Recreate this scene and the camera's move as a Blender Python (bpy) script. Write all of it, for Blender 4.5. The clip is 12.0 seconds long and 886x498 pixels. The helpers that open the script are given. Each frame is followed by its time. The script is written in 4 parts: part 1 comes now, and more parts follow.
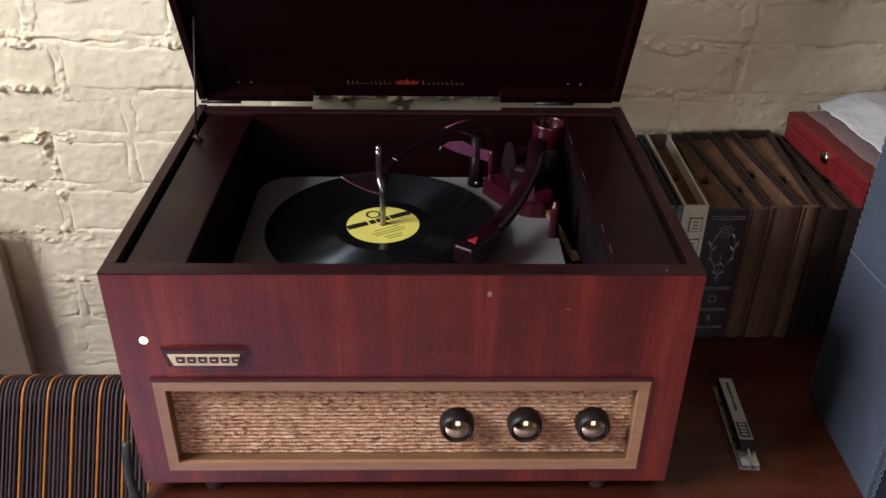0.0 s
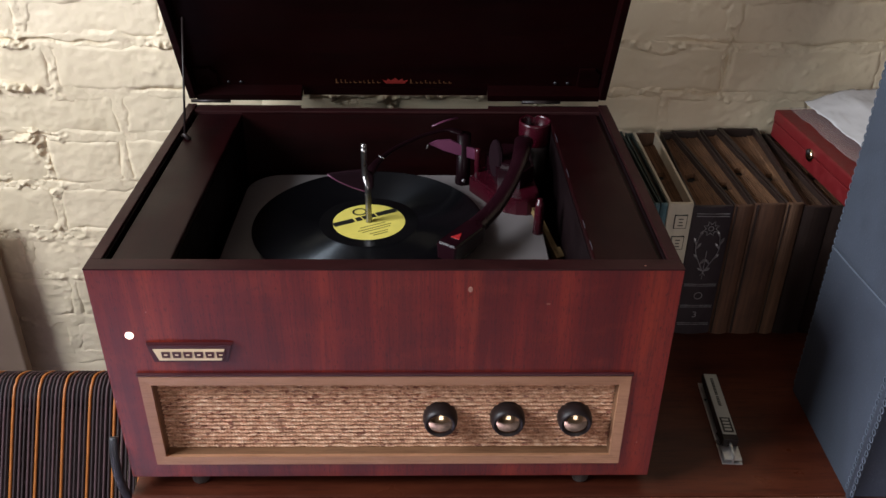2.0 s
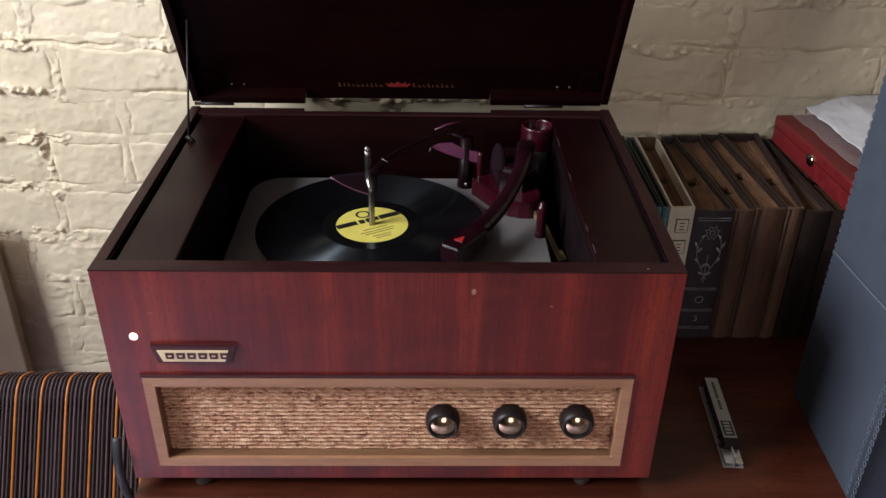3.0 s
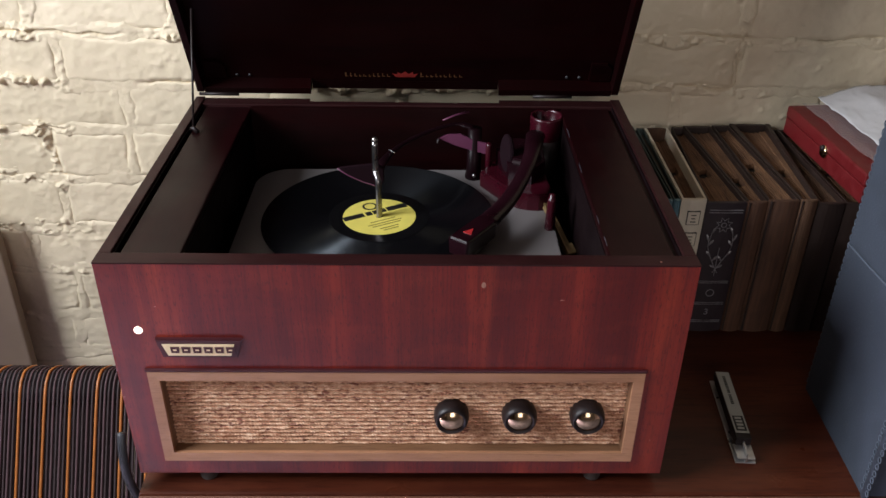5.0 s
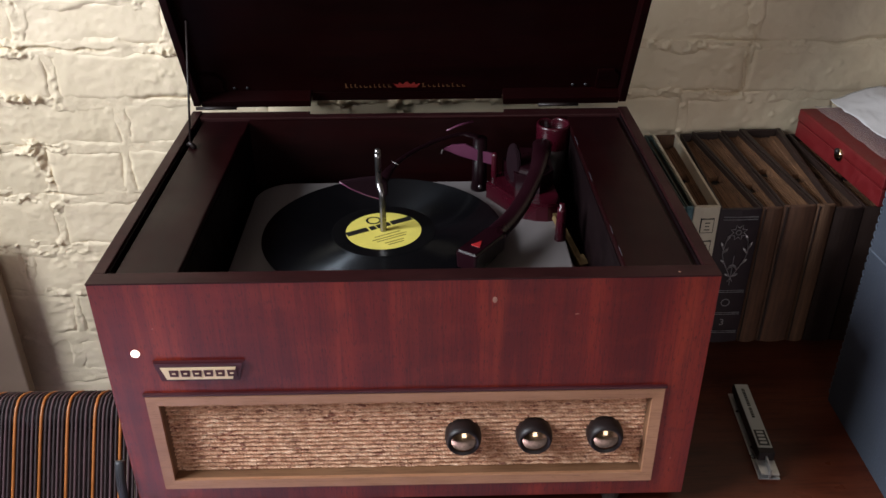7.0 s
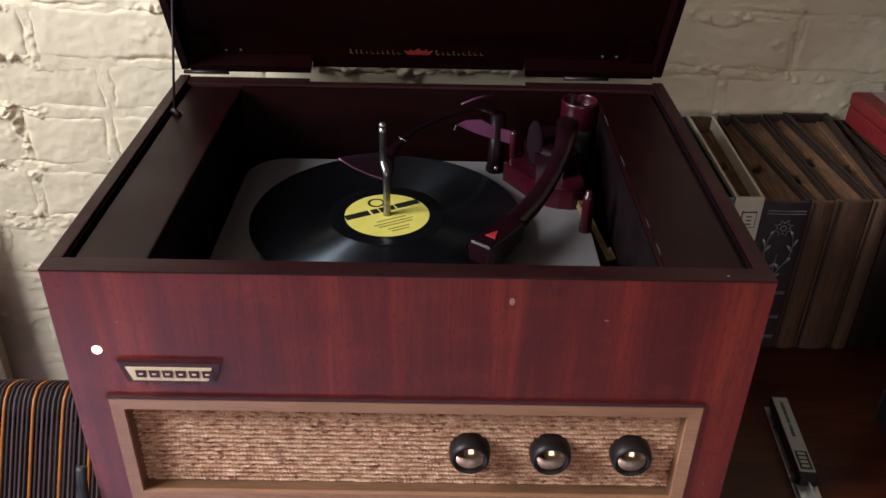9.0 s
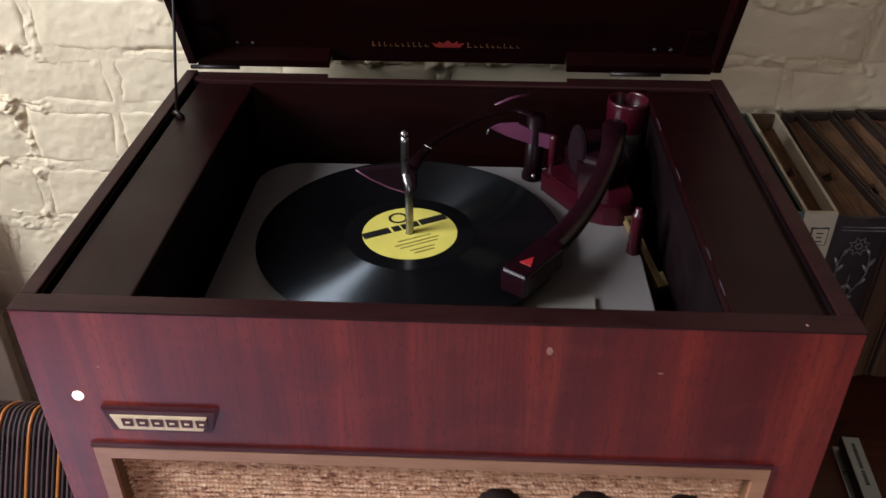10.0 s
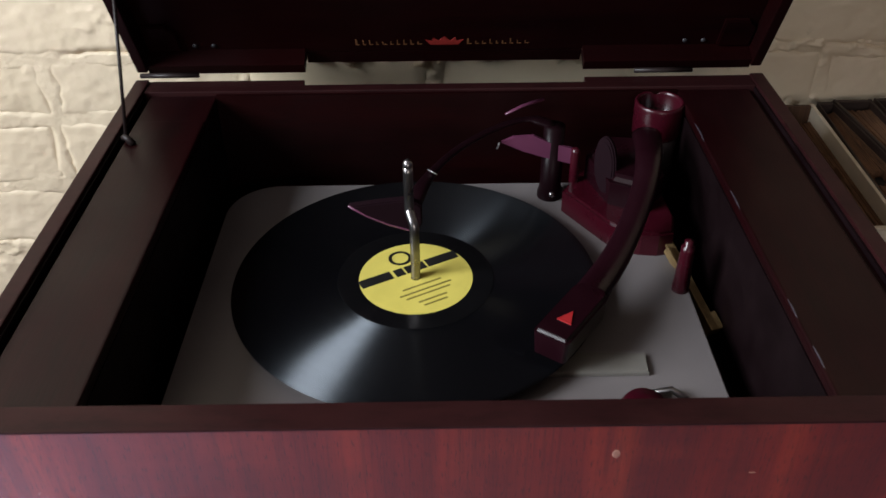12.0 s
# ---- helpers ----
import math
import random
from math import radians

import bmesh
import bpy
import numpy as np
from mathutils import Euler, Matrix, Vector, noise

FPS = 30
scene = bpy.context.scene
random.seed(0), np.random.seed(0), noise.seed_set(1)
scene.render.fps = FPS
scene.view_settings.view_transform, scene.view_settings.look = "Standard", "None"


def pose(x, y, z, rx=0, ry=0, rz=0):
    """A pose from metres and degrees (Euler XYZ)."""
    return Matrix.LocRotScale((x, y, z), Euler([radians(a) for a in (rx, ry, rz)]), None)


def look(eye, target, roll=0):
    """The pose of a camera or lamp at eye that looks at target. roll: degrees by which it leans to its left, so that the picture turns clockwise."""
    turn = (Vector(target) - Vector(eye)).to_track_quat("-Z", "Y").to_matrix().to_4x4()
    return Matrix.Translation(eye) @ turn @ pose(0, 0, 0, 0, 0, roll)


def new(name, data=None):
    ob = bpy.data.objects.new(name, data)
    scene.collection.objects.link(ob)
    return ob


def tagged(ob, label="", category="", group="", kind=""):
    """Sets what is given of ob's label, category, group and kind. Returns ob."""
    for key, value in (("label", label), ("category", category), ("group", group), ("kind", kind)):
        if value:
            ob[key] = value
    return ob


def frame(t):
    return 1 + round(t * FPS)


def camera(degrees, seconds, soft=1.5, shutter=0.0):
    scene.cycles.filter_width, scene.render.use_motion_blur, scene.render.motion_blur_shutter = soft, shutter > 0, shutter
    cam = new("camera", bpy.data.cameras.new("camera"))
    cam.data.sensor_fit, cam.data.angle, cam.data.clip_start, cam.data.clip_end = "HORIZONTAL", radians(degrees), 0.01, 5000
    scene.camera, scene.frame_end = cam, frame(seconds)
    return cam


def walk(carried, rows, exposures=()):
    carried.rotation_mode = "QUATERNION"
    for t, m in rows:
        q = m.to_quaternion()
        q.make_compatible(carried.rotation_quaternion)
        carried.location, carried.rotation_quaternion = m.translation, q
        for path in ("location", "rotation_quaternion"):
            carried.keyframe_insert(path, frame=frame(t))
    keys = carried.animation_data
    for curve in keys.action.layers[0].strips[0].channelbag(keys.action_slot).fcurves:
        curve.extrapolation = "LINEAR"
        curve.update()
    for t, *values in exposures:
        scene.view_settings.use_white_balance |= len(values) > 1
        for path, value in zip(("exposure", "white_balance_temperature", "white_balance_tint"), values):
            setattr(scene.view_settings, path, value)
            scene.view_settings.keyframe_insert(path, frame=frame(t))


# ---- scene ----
cam = camera(54.6, 12.0, shutter=0.5)
PATH = [
    (0, (0.048, -0.637, 1.411), (0.093, 1.073, 0.376), 0.9),
    (0.5, (0.057, -0.642, 1.41), (0.093, 1.069, 0.376), 0.8),
    (1, (0.066, -0.647, 1.413), (0.078, 1.068, 0.383), 0.2),
    (1.5, (0.072, -0.648, 1.412), (0.103, 1.063, 0.377), 0.6),
    (2, (0.068, -0.648, 1.412), (0.105, 1.064, 0.379), 0.7),
    (2.5, (0.068, -0.651, 1.411), (0.1, 1.065, 0.383), 0.7),
    (3, (0.063, -0.652, 1.412), (0.104, 1.066, 0.388), 1.0),
    (5, (0.058, -0.64, 1.406), (0.091, 1.068, 0.365), 0.9),
    (5.5, (0.056, -0.636, 1.403), (0.092, 1.064, 0.351), 1.2),
    (6, (0.054, -0.629, 1.4), (0.093, 1.068, 0.342), 1.3),
    (6.5, (0.052, -0.622, 1.396), (0.09, 1.082, 0.351), 1.1),
    (7, (0.052, -0.613, 1.389), (0.083, 1.112, 0.377), -0.3),
    (9, (0.051, -0.519, 1.347), (0.065, 1.178, 0.288), 1.2),
    (9.5, (0.053, -0.47, 1.34), (0.028, 1.212, 0.257), 0.0),
    (10, (0.057, -0.419, 1.336), (-0.013, 1.239, 0.221), 0.1),
    (10.5, (0.063, -0.387, 1.336), (-0.05, 1.262, 0.208), -0.4),
    (11, (0.067, -0.359, 1.326), (-0.051, 1.265, 0.164), -0.4),
    (11.5, (0.052, -0.32, 1.323), (-0.043, 1.284, 0.133), -1.4),
    (12, (0.019, -0.286, 1.319), (0.03, 1.323, 0.131), -0.5),
]
walk(cam, [(t, look(eye, target, roll)) for t, eye, target, roll in PATH])

# ---- light ----
world = bpy.data.worlds.new("world")
scene.world = world
world.use_nodes = True
wnt = world.node_tree
wbg = wnt.nodes["Background"]
wsky = wnt.nodes.new("ShaderNodeTexSky")
wsky.sky_type = "NISHITA"
wsky.sun_disc = False
wsky.sun_elevation, wsky.sun_rotation = radians(40), radians(250)
wnt.links.new(wsky.outputs[0], wbg.inputs[0])
wbg.inputs[1].default_value = 0.08


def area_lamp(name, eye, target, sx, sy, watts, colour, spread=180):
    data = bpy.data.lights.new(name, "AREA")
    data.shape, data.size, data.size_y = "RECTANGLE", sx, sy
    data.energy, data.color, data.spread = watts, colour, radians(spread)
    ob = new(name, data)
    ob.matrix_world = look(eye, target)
    return tagged(ob, "area light set in an unseen window opening", "daylight", kind="structure")


# room limits
RX0, RX1, RY0, RY1, RZ1 = -1.35, 2.2, -2.6, 0.515, 2.5
TABLE = 0.727
area_lamp("window_light_side", (RX0 + 0.03, -0.42, 1.85), (RX0 + 1.0, -0.42, 1.85), 0.8, 0.9, 66, (0.87, 0.925, 1.0))
# added violet lamp aimed at the floor, for a sheen on the front panel
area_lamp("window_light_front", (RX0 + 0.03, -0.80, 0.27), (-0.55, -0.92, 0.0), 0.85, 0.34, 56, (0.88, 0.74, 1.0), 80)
area_lamp("window_light_rear", (0.30, RY0 + 0.03, 1.40), (0.30, RY0 + 1.0, 1.40), 0.90, 0.90, 11.0, (1.0, 0.90, 0.86))


# ---- materials ----
def nodes_of(name):
    m = bpy.data.materials.new(name)
    m.use_nodes = True
    nt = m.node_tree
    return m, nt, nt.nodes["Principled BSDF"]


def add(nt, kind, **sets):
    n = nt.nodes.new(kind)
    for key, value in sets.items():
        n.inputs[key].default_value = value
    return n


def coords(nt, scale, which="Object", rot=(0, 0, 0)):
    tc = nt.nodes.new("ShaderNodeTexCoord")
    mp = nt.nodes.new("ShaderNodeMapping")
    mp.inputs["Scale"].default_value = scale
    mp.inputs["Rotation"].default_value = rot
    nt.links.new(tc.outputs[which], mp.inputs[0])
    return mp.outputs[0]


def ramp(nt, src, stops):
    r = nt.nodes.new("ShaderNodeValToRGB")
    els = r.color_ramp.elements
    while len(els) < len(stops):
        els.new(0.5)
    for e, (p, c) in zip(els, stops):
        e.position, e.color = p, (*c, 1)
    nt.links.new(src, r.inputs[0])
    return r.outputs[0]


def mix(nt, fac, a, b, mode="MIX"):
    n = nt.nodes.new("ShaderNodeMix")
    n.data_type, n.blend_type = "RGBA", mode
    if isinstance(fac, (int, float)):
        n.inputs[0].default_value = fac
    else:
        nt.links.new(fac, n.inputs[0])
    for k, v in ((6, a), (7, b)):
        if isinstance(v, tuple):
            n.inputs[k].default_value = (*v, 1)
        else:
            nt.links.new(v, n.inputs[k])
    return n.outputs[2]


def noise_tex(nt, vec, scale, detail=4, rough=0.55):
    n = add(nt, "ShaderNodeTexNoise", Scale=scale, Detail=detail, Roughness=rough)
    nt.links.new(vec, n.inputs["Vector"])
    return n.outputs["Fac"]


def bump(nt, bsdf, height, strength, dist):
    b = nt.nodes.new("ShaderNodeBump")
    b.inputs["Strength"].default_value, b.inputs["Distance"].default_value = strength, dist
    nt.links.new(height, b.inputs["Height"])
    nt.links.new(b.outputs[0], bsdf.inputs["Normal"])


def wood(name, dark, mid, light, rough=0.3, stretch=(1, 1, 0.045), coat=0.0, figure=22.0, pores=420.0, cloud=0.5):
    """Grain that runs along the axis with the small stretch."""
    m, nt, b = nodes_of(name)
    v = coords(nt, stretch)
    bands = noise_tex(nt, v, figure, 3, 0.55)
    fine = noise_tex(nt, v, pores, 3, 0.6)
    wide = noise_tex(nt, coords(nt, (1, 1, 1)), 4.0, 2)
    fleck = noise_tex(nt, coords(nt, tuple(min(1.0, q * 3.0) for q in stretch)), pores * 1.6, 2, 0.5)
    mottle = noise_tex(nt, coords(nt, tuple(min(1.0, q * 5.0) for q in stretch)), figure * 1.7, 4, 0.6)
    col = ramp(nt, bands, [(0.28, dark), (0.5, mid), (0.75, light)])
    col = mix(nt, ramp(nt, fine, [(0.36, (0.6, 0.6, 0.6)), (0.5, (0, 0, 0))]), col, tuple(c * 0.7 for c in dark))
    col = mix(nt, ramp(nt, fleck, [(0.60, (0, 0, 0)), (0.70, (0.5, 0.5, 0.5))]), col, tuple(c * 0.6 for c in dark))
    col = mix(nt, ramp(nt, mottle, [(0.42, (0, 0, 0)), (0.72, (cloud, cloud, cloud))]), col, light)
    col = mix(nt, ramp(nt, wide, [(0.35, (0, 0, 0)), (0.7, (0.45, 0.45, 0.45))]), col, mid)
    nt.links.new(col, b.inputs["Base Color"])
    r = ramp(nt, noise_tex(nt, coords(nt, (1, 1, 1)), 9, 4), [(0.3, (rough * 0.8,) * 3), (0.75, (min(1, rough * 1.35),) * 3)])
    nt.links.new(r, b.inputs["Roughness"])
    b.inputs["Coat Weight"].default_value = coat
    b.inputs["Coat Roughness"].default_value = 0.25
    bump(nt, b, fine, 0.12, 0.0006)
    return m


def veneer():
    """Quarter-cut mahogany: broad soft bands, faint ripple across the grain, short dark pores, old lacquer."""
    m, nt, b = nodes_of("mahogany_veneer")
    broad = noise_tex(nt, coords(nt, (1, 1, 0.10)), 11.0, 2, 0.5)
    bands = noise_tex(nt, coords(nt, (1, 1, 0.06)), 30.0, 4, 0.6)
    ripple = noise_tex(nt, coords(nt, (0.55, 1, 1.0)), 34.0, 3, 0.55)
    fine = noise_tex(nt, coords(nt, (1, 1, 0.035)), 330.0, 4, 0.65)
    pore = noise_tex(nt, coords(nt, (1, 1, 0.16)), 820.0, 2, 0.55)
    blotch = noise_tex(nt, coords(nt, (1, 1, 0.7)), 7.0, 3, 0.6)
    col = ramp(nt, broad, [(0.34, (0.076, 0.0048, 0.0036)), (0.50, (0.145, 0.0105, 0.0058)), (0.66, (0.225, 0.0225, 0.0094))])
    col = mix(nt, ramp(nt, bands, [(0.36, (0.70,) * 3), (0.54, (0, 0, 0))]), col, (0.070, 0.0046, 0.0034))
    col = mix(nt, ramp(nt, bands, [(0.53, (0, 0, 0)), (0.68, (0.6,) * 3)]), col, (0.275, 0.033, 0.012))
    col = mix(nt, ramp(nt, ripple, [(0.52, (0, 0, 0)), (0.72, (0.42,) * 3)]), col, (0.200, 0.024, 0.012))
    col = mix(nt, ramp(nt, ripple, [(0.28, (0.35,) * 3), (0.44, (0, 0, 0))]), col, (0.060, 0.0052, 0.0045))
    col = mix(nt, ramp(nt, fine, [(0.36, (0.38,) * 3), (0.51, (0, 0, 0))]), col, (0.040, 0.0035, 0.0032))
    col = mix(nt, ramp(nt, pore, [(0.57, (0, 0, 0)), (0.67, (0.6,) * 3)]), col, (0.030, 0.0028, 0.0026))
    nt.links.new(col, b.inputs["Base Color"])
    nt.links.new(ramp(nt, blotch, [(0.3, (0.36,) * 3), (0.75, (0.52,) * 3)]), b.inputs["Roughness"])
    b.inputs["Specular IOR Level"].default_value = 0.22
    b.inputs["Coat Weight"].default_value = 0.62
    b.inputs["Coat Roughness"].default_value = 0.33
    bump(nt, b, mix(nt, 0.4, fine, ripple), 0.14, 0.0008)
    return m


def simple(name, colour, rough=0.5, metal=0.0, vary=0.2, scale=30.0, bump_amount=0.1, coat=0.0, fleck=None):
    m, nt, b = nodes_of(name)
    v = coords(nt, (1, 1, 1))
    n1 = noise_tex(nt, v, scale, 5)
    n2 = noise_tex(nt, v, scale * 9, 3)
    col = ramp(nt, n1, [(0.3, tuple(c * (1 - vary) for c in colour)), (0.7, tuple(min(1, c * (1 + vary)) for c in colour))])
    if fleck:
        col = mix(nt, ramp(nt, n2, [(0.6, (0, 0, 0)), (0.72, (0.8, 0.8, 0.8))]), col, fleck)
    nt.links.new(col, b.inputs["Base Color"])
    nt.links.new(ramp(nt, n1, [(0.3, (rough * 0.85,) * 3), (0.7, (min(1, rough * 1.2),) * 3)]), b.inputs["Roughness"])
    b.inputs["Metallic"].default_value = metal
    b.inputs["Coat Weight"].default_value = coat
    if bump_amount:
        bump(nt, b, n2, bump_amount, 0.0006)
    return m


def painted_brick(mortar=False):
    """Cream paint over brick; the mortar is grittier and holds more dirt."""
    m, nt, b = nodes_of("painted_mortar" if mortar else "painted_brick")
    tc = nt.nodes.new("ShaderNodeNewGeometry")
    p = tc.outputs["Position"]
    big = noise_tex(nt, p, 5.0, 3)
    grain = noise_tex(nt, p, 95.0, 5, 0.62)
    lumps = noise_tex(nt, p, 30.0, 4, 0.55)
    info = nt.nodes.new("ShaderNodeObjectInfo")
    col = ramp(nt, big, [(0.3, (0.71, 0.60, 0.420)), (0.7, (0.81, 0.69, 0.505))])
    tone = ramp(nt, info.outputs["Random"], [(0.0, (0.90, 0.90, 0.89)), (1.0, (1, 1, 1))])
    col = mix(nt, 1.0, col, tone, "MULTIPLY")
    dirt = ramp(nt, noise_tex(nt, p, 42.0, 6, 0.7), [(0.63 if mortar else 0.64, (0, 0, 0)), (0.76, (0.45,) * 3 if mortar else (0.4,) * 3)])
    col = mix(nt, dirt, col, (0.33, 0.27, 0.17))
    nt.links.new(col, b.inputs["Base Color"])
    b.inputs["Roughness"].default_value = 0.55
    if mortar:
        grit = noise_tex(nt, p, 170.0, 6, 0.7)
        bump(nt, b, mix(nt, 0.5, lumps, grit), 0.5, 0.0042)
    else:
        bump(nt, b, mix(nt, 0.45, lumps, grain), 0.5, 0.0030)
    return m


def vinyl():
    """Shellac whose fine V grooves show as two glossy walls that lean in and out along the radius."""
    m, nt, b = nodes_of("vinyl")
    sep = nt.nodes.new("ShaderNodeSeparateXYZ")
    nt.links.new(coords(nt, (1, 1, 1)), sep.inputs[0])
    flat = nt.nodes.new("ShaderNodeCombineXYZ")
    nt.links.new(sep.outputs[0], flat.inputs[0])
    nt.links.new(sep.outputs[1], flat.inputs[1])
    rad = nt.nodes.new("ShaderNodeVectorMath")
    rad.operation = "LENGTH"
    nt.links.new(flat.outputs[0], rad.inputs[0])
    out = nt.nodes.new("ShaderNodeVectorMath")
    out.operation = "NORMALIZE"
    nt.links.new(flat.outputs[0], out.inputs[0])
    wide = add(nt, "ShaderNodeTexNoise", Scale=210.0, Detail=3.0, Roughness=0.6)
    wide.noise_dimensions = "1D"
    nt.links.new(rad.outputs["Value"], wide.inputs["W"])
    rough = ramp(nt, wide.outputs["Fac"], [(0.3, (0.225,) * 3), (0.7, (0.255,) * 3)])
    walls = []
    for lean, bsdf in ((0.92, b), (-0.92, nt.nodes.new("ShaderNodeBsdfPrincipled"))):
        tip = nt.nodes.new("ShaderNodeVectorMath")
        tip.operation = "SCALE"
        tip.inputs["Scale"].default_value = lean
        nt.links.new(out.outputs[0], tip.inputs[0])
        up = nt.nodes.new("ShaderNodeVectorMath")
        up.operation = "ADD"
        up.inputs[1].default_value = (0, 0, 1)
        nt.links.new(tip.outputs[0], up.inputs[0])
        nrm = nt.nodes.new("ShaderNodeVectorMath")
        nrm.operation = "NORMALIZE"
        nt.links.new(up.outputs[0], nrm.inputs[0])
        nt.links.new(nrm.outputs[0], bsdf.inputs["Normal"])
        bsdf.inputs["Base Color"].default_value = (0.0035, 0.0035, 0.0045, 1)
        bsdf.inputs["Specular IOR Level"].default_value = 0.37
        bsdf.inputs["Specular Tint"].default_value = (0.82, 0.91, 1.0, 1)
        nt.links.new(rough, bsdf.inputs["Roughness"])
        walls.append(bsdf)
    both = nt.nodes.new("ShaderNodeMixShader")
    both.inputs[0].default_value = 0.5
    nt.links.new(walls[0].outputs[0], both.inputs[1])
    nt.links.new(walls[1].outputs[0], both.inputs[2])
    nt.links.new(both.outputs[0], nt.nodes["Material Output"].inputs["Surface"])
    return m


def cloth_grille():
    m, nt, b = nodes_of("grille_cloth")
    a = noise_tex(nt, coords(nt, (0.5, 1, 1.3)), 300, 3, 0.6)
    c = noise_tex(nt, coords(nt, (0.6, 1, 1.5)), 200, 3, 0.65)
    wide = noise_tex(nt, coords(nt, (1, 1, 1)), 14, 2, 0.5)
    col = ramp(nt, a, [(0.30, (0.30, 0.120, 0.060)), (0.44, (0.52, 0.27, 0.160)), (0.58, (0.70, 0.42, 0.270)), (0.72, (0.90, 0.66, 0.47))])
    col = mix(nt, ramp(nt, c, [(0.565, (0, 0, 0)), (0.62, (0.9, 0.9, 0.9))]), col, (0.16, 0.038, 0.025))
    col = mix(nt, ramp(nt, wide, [(0.35, (0, 0, 0)), (0.7, (0.25, 0.25, 0.25))]), col, (0.62, 0.40, 0.25))
    nt.links.new(col, b.inputs["Base Color"])
    b.inputs["Roughness"].default_value = 0.75
    bump(nt, b, noise_tex(nt, coords(nt, (1, 1, 1), rot=(0, 0.6, 0)), 700, 2), 0.4, 0.001)
    return m


def old_paper(name, base, dark, rough=0.85, streak=(30, 1, 400)):
    m, nt, b = nodes_of(name)
    s = noise_tex(nt, coords(nt, streak), 3.0, 5, 0.6)
    st = noise_tex(nt, coords(nt, (1, 1, 1)), 22.0, 5, 0.6)
    col = ramp(nt, s, [(0.3, dark), (0.7, base)])
    col = mix(nt, ramp(nt, st, [(0.5, (0, 0, 0)), (0.75, (0.6, 0.6, 0.6))]), col, tuple(c * 0.45 for c in dark))
    nt.links.new(col, b.inputs["Base Color"])
    b.inputs["Roughness"].default_value = rough
    bump(nt, b, s, 0.35, 0.001)
    return m


def glowing(name, colour, strength):
    m, nt, b = nodes_of(name)
    b.inputs["Base Color"].default_value = (*colour, 1)
    b.inputs["Emission Color"].default_value = (*colour, 1)
    b.inputs["Emission Strength"].default_value = strength
    return m


M_FRONT = veneer()
M_DECK = wood("dark_mahogany", (0.0046, 0.0004, 0.0007), (0.0080, 0.0006, 0.0011), (0.0150, 0.0013, 0.0020), 0.42, (1, 0.06, 1), 0.0, 30.0)
M_DECK.node_tree.nodes["Principled BSDF"].inputs["Specular IOR Level"].default_value = 0.17
M_RIM = wood("dark_edge_wood", (0.012, 0.0030, 0.0034), (0.020, 0.0050, 0.0055), (0.034, 0.0095, 0.0095), 0.42, (0.08, 0.3, 1), 0.0, 30.0)
M_RIM.node_tree.nodes["Principled BSDF"].inputs["Specular IOR Level"].default_value = 0.14
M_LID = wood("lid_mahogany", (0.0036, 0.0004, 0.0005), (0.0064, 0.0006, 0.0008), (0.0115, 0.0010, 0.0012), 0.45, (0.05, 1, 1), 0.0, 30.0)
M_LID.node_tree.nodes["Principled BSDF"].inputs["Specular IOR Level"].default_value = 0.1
# near-black colour of the well, slots, bottom and cloth backing
M_WELL = simple("well_near_black", (0.0050, 0.0018, 0.0024), 0.55, 0, 0.3, 25)
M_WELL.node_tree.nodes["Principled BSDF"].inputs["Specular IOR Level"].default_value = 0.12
M_TABLE = wood("table_wood", (0.034, 0.0072, 0.0038), (0.066, 0.0148, 0.0068), (0.108, 0.028, 0.012), 0.33, (0.05, 1, 1), 0.0, 24.0)
M_TABLE.node_tree.nodes["Principled BSDF"].inputs["Specular IOR Level"].default_value = 0.3
M_TRIM = wood("maple_trim", (0.31, 0.145, 0.074), (0.375, 0.185, 0.098), (0.44, 0.23, 0.128), 0.42, (0.06, 1, 1), 0.1, 40.0)
M_BRICK = painted_brick()
M_VINYL = vinyl()
M_CLOTH = cloth_grille()
M_LABEL = simple("yellow_label_paper", (0.68, 0.575, 0.12), 0.5, 0, 0.06, 60, 0.05)
M_INK = simple("black_ink", (0.012, 0.011, 0.010), 0.45, 0, 0.2, 60, 0)
M_BLACK = simple("black_bakelite", (0.014, 0.0088, 0.0085), 0.42, 0, 0.3, 40, 0.05, 0.0)
M_BLACK.node_tree.nodes["Principled BSDF"].inputs["Specular IOR Level"].default_value = 0.3
M_BRASS = simple("worn_brass", (0.60, 0.44, 0.28), 0.13, 1.0, 0.4, 130, 0.04, 0, (0.14, 0.09, 0.055))
M_CHROME = simple("chrome", (0.30, 0.285, 0.285), 0.30, 1.0, 0.1, 60, 0.02)
M_PLATE = simple("deck_plate_enamel", (0.168, 0.150, 0.148), 0.42, 0, 0.08, 14, 0.06)
M_MAROON = simple("maroon_plastic", (0.0105, 0.0017, 0.0036), 0.30, 0, 0.2, 30, 0.03, 0.0)
M_MAROON.node_tree.nodes["Principled BSDF"].inputs["Specular IOR Level"].default_value = 0.35
M_MAROON_L = simple("burgundy_plastic", (0.036, 0.0022, 0.0066), 0.28, 0, 0.15, 30, 0.03, 0.0)
M_PURPLE = simple("plum_plastic", (0.120, 0.032, 0.070), 0.35, 0, 0.15, 30, 0.03, 0.2)
M_RED = simple("red_mark", (0.36, 0.018, 0.02), 0.4, 0, 0.1, 60, 0)
M_GOLD = simple("faded_gold_ink", (0.17, 0.075, 0.032), 0.5, 0.2, 0.4, 400, 0)
M_CROWN = simple("faded_red_ink", (0.21, 0.017, 0.014), 0.5, 0, 0.3, 300, 0)
M_CREAM = simple("cream_plate", (0.72, 0.56, 0.35), 0.4, 0, 0.08, 60, 0)
M_BADGE = simple("badge_maroon", (0.045, 0.005, 0.008), 0.5, 0, 0.2, 60, 0)
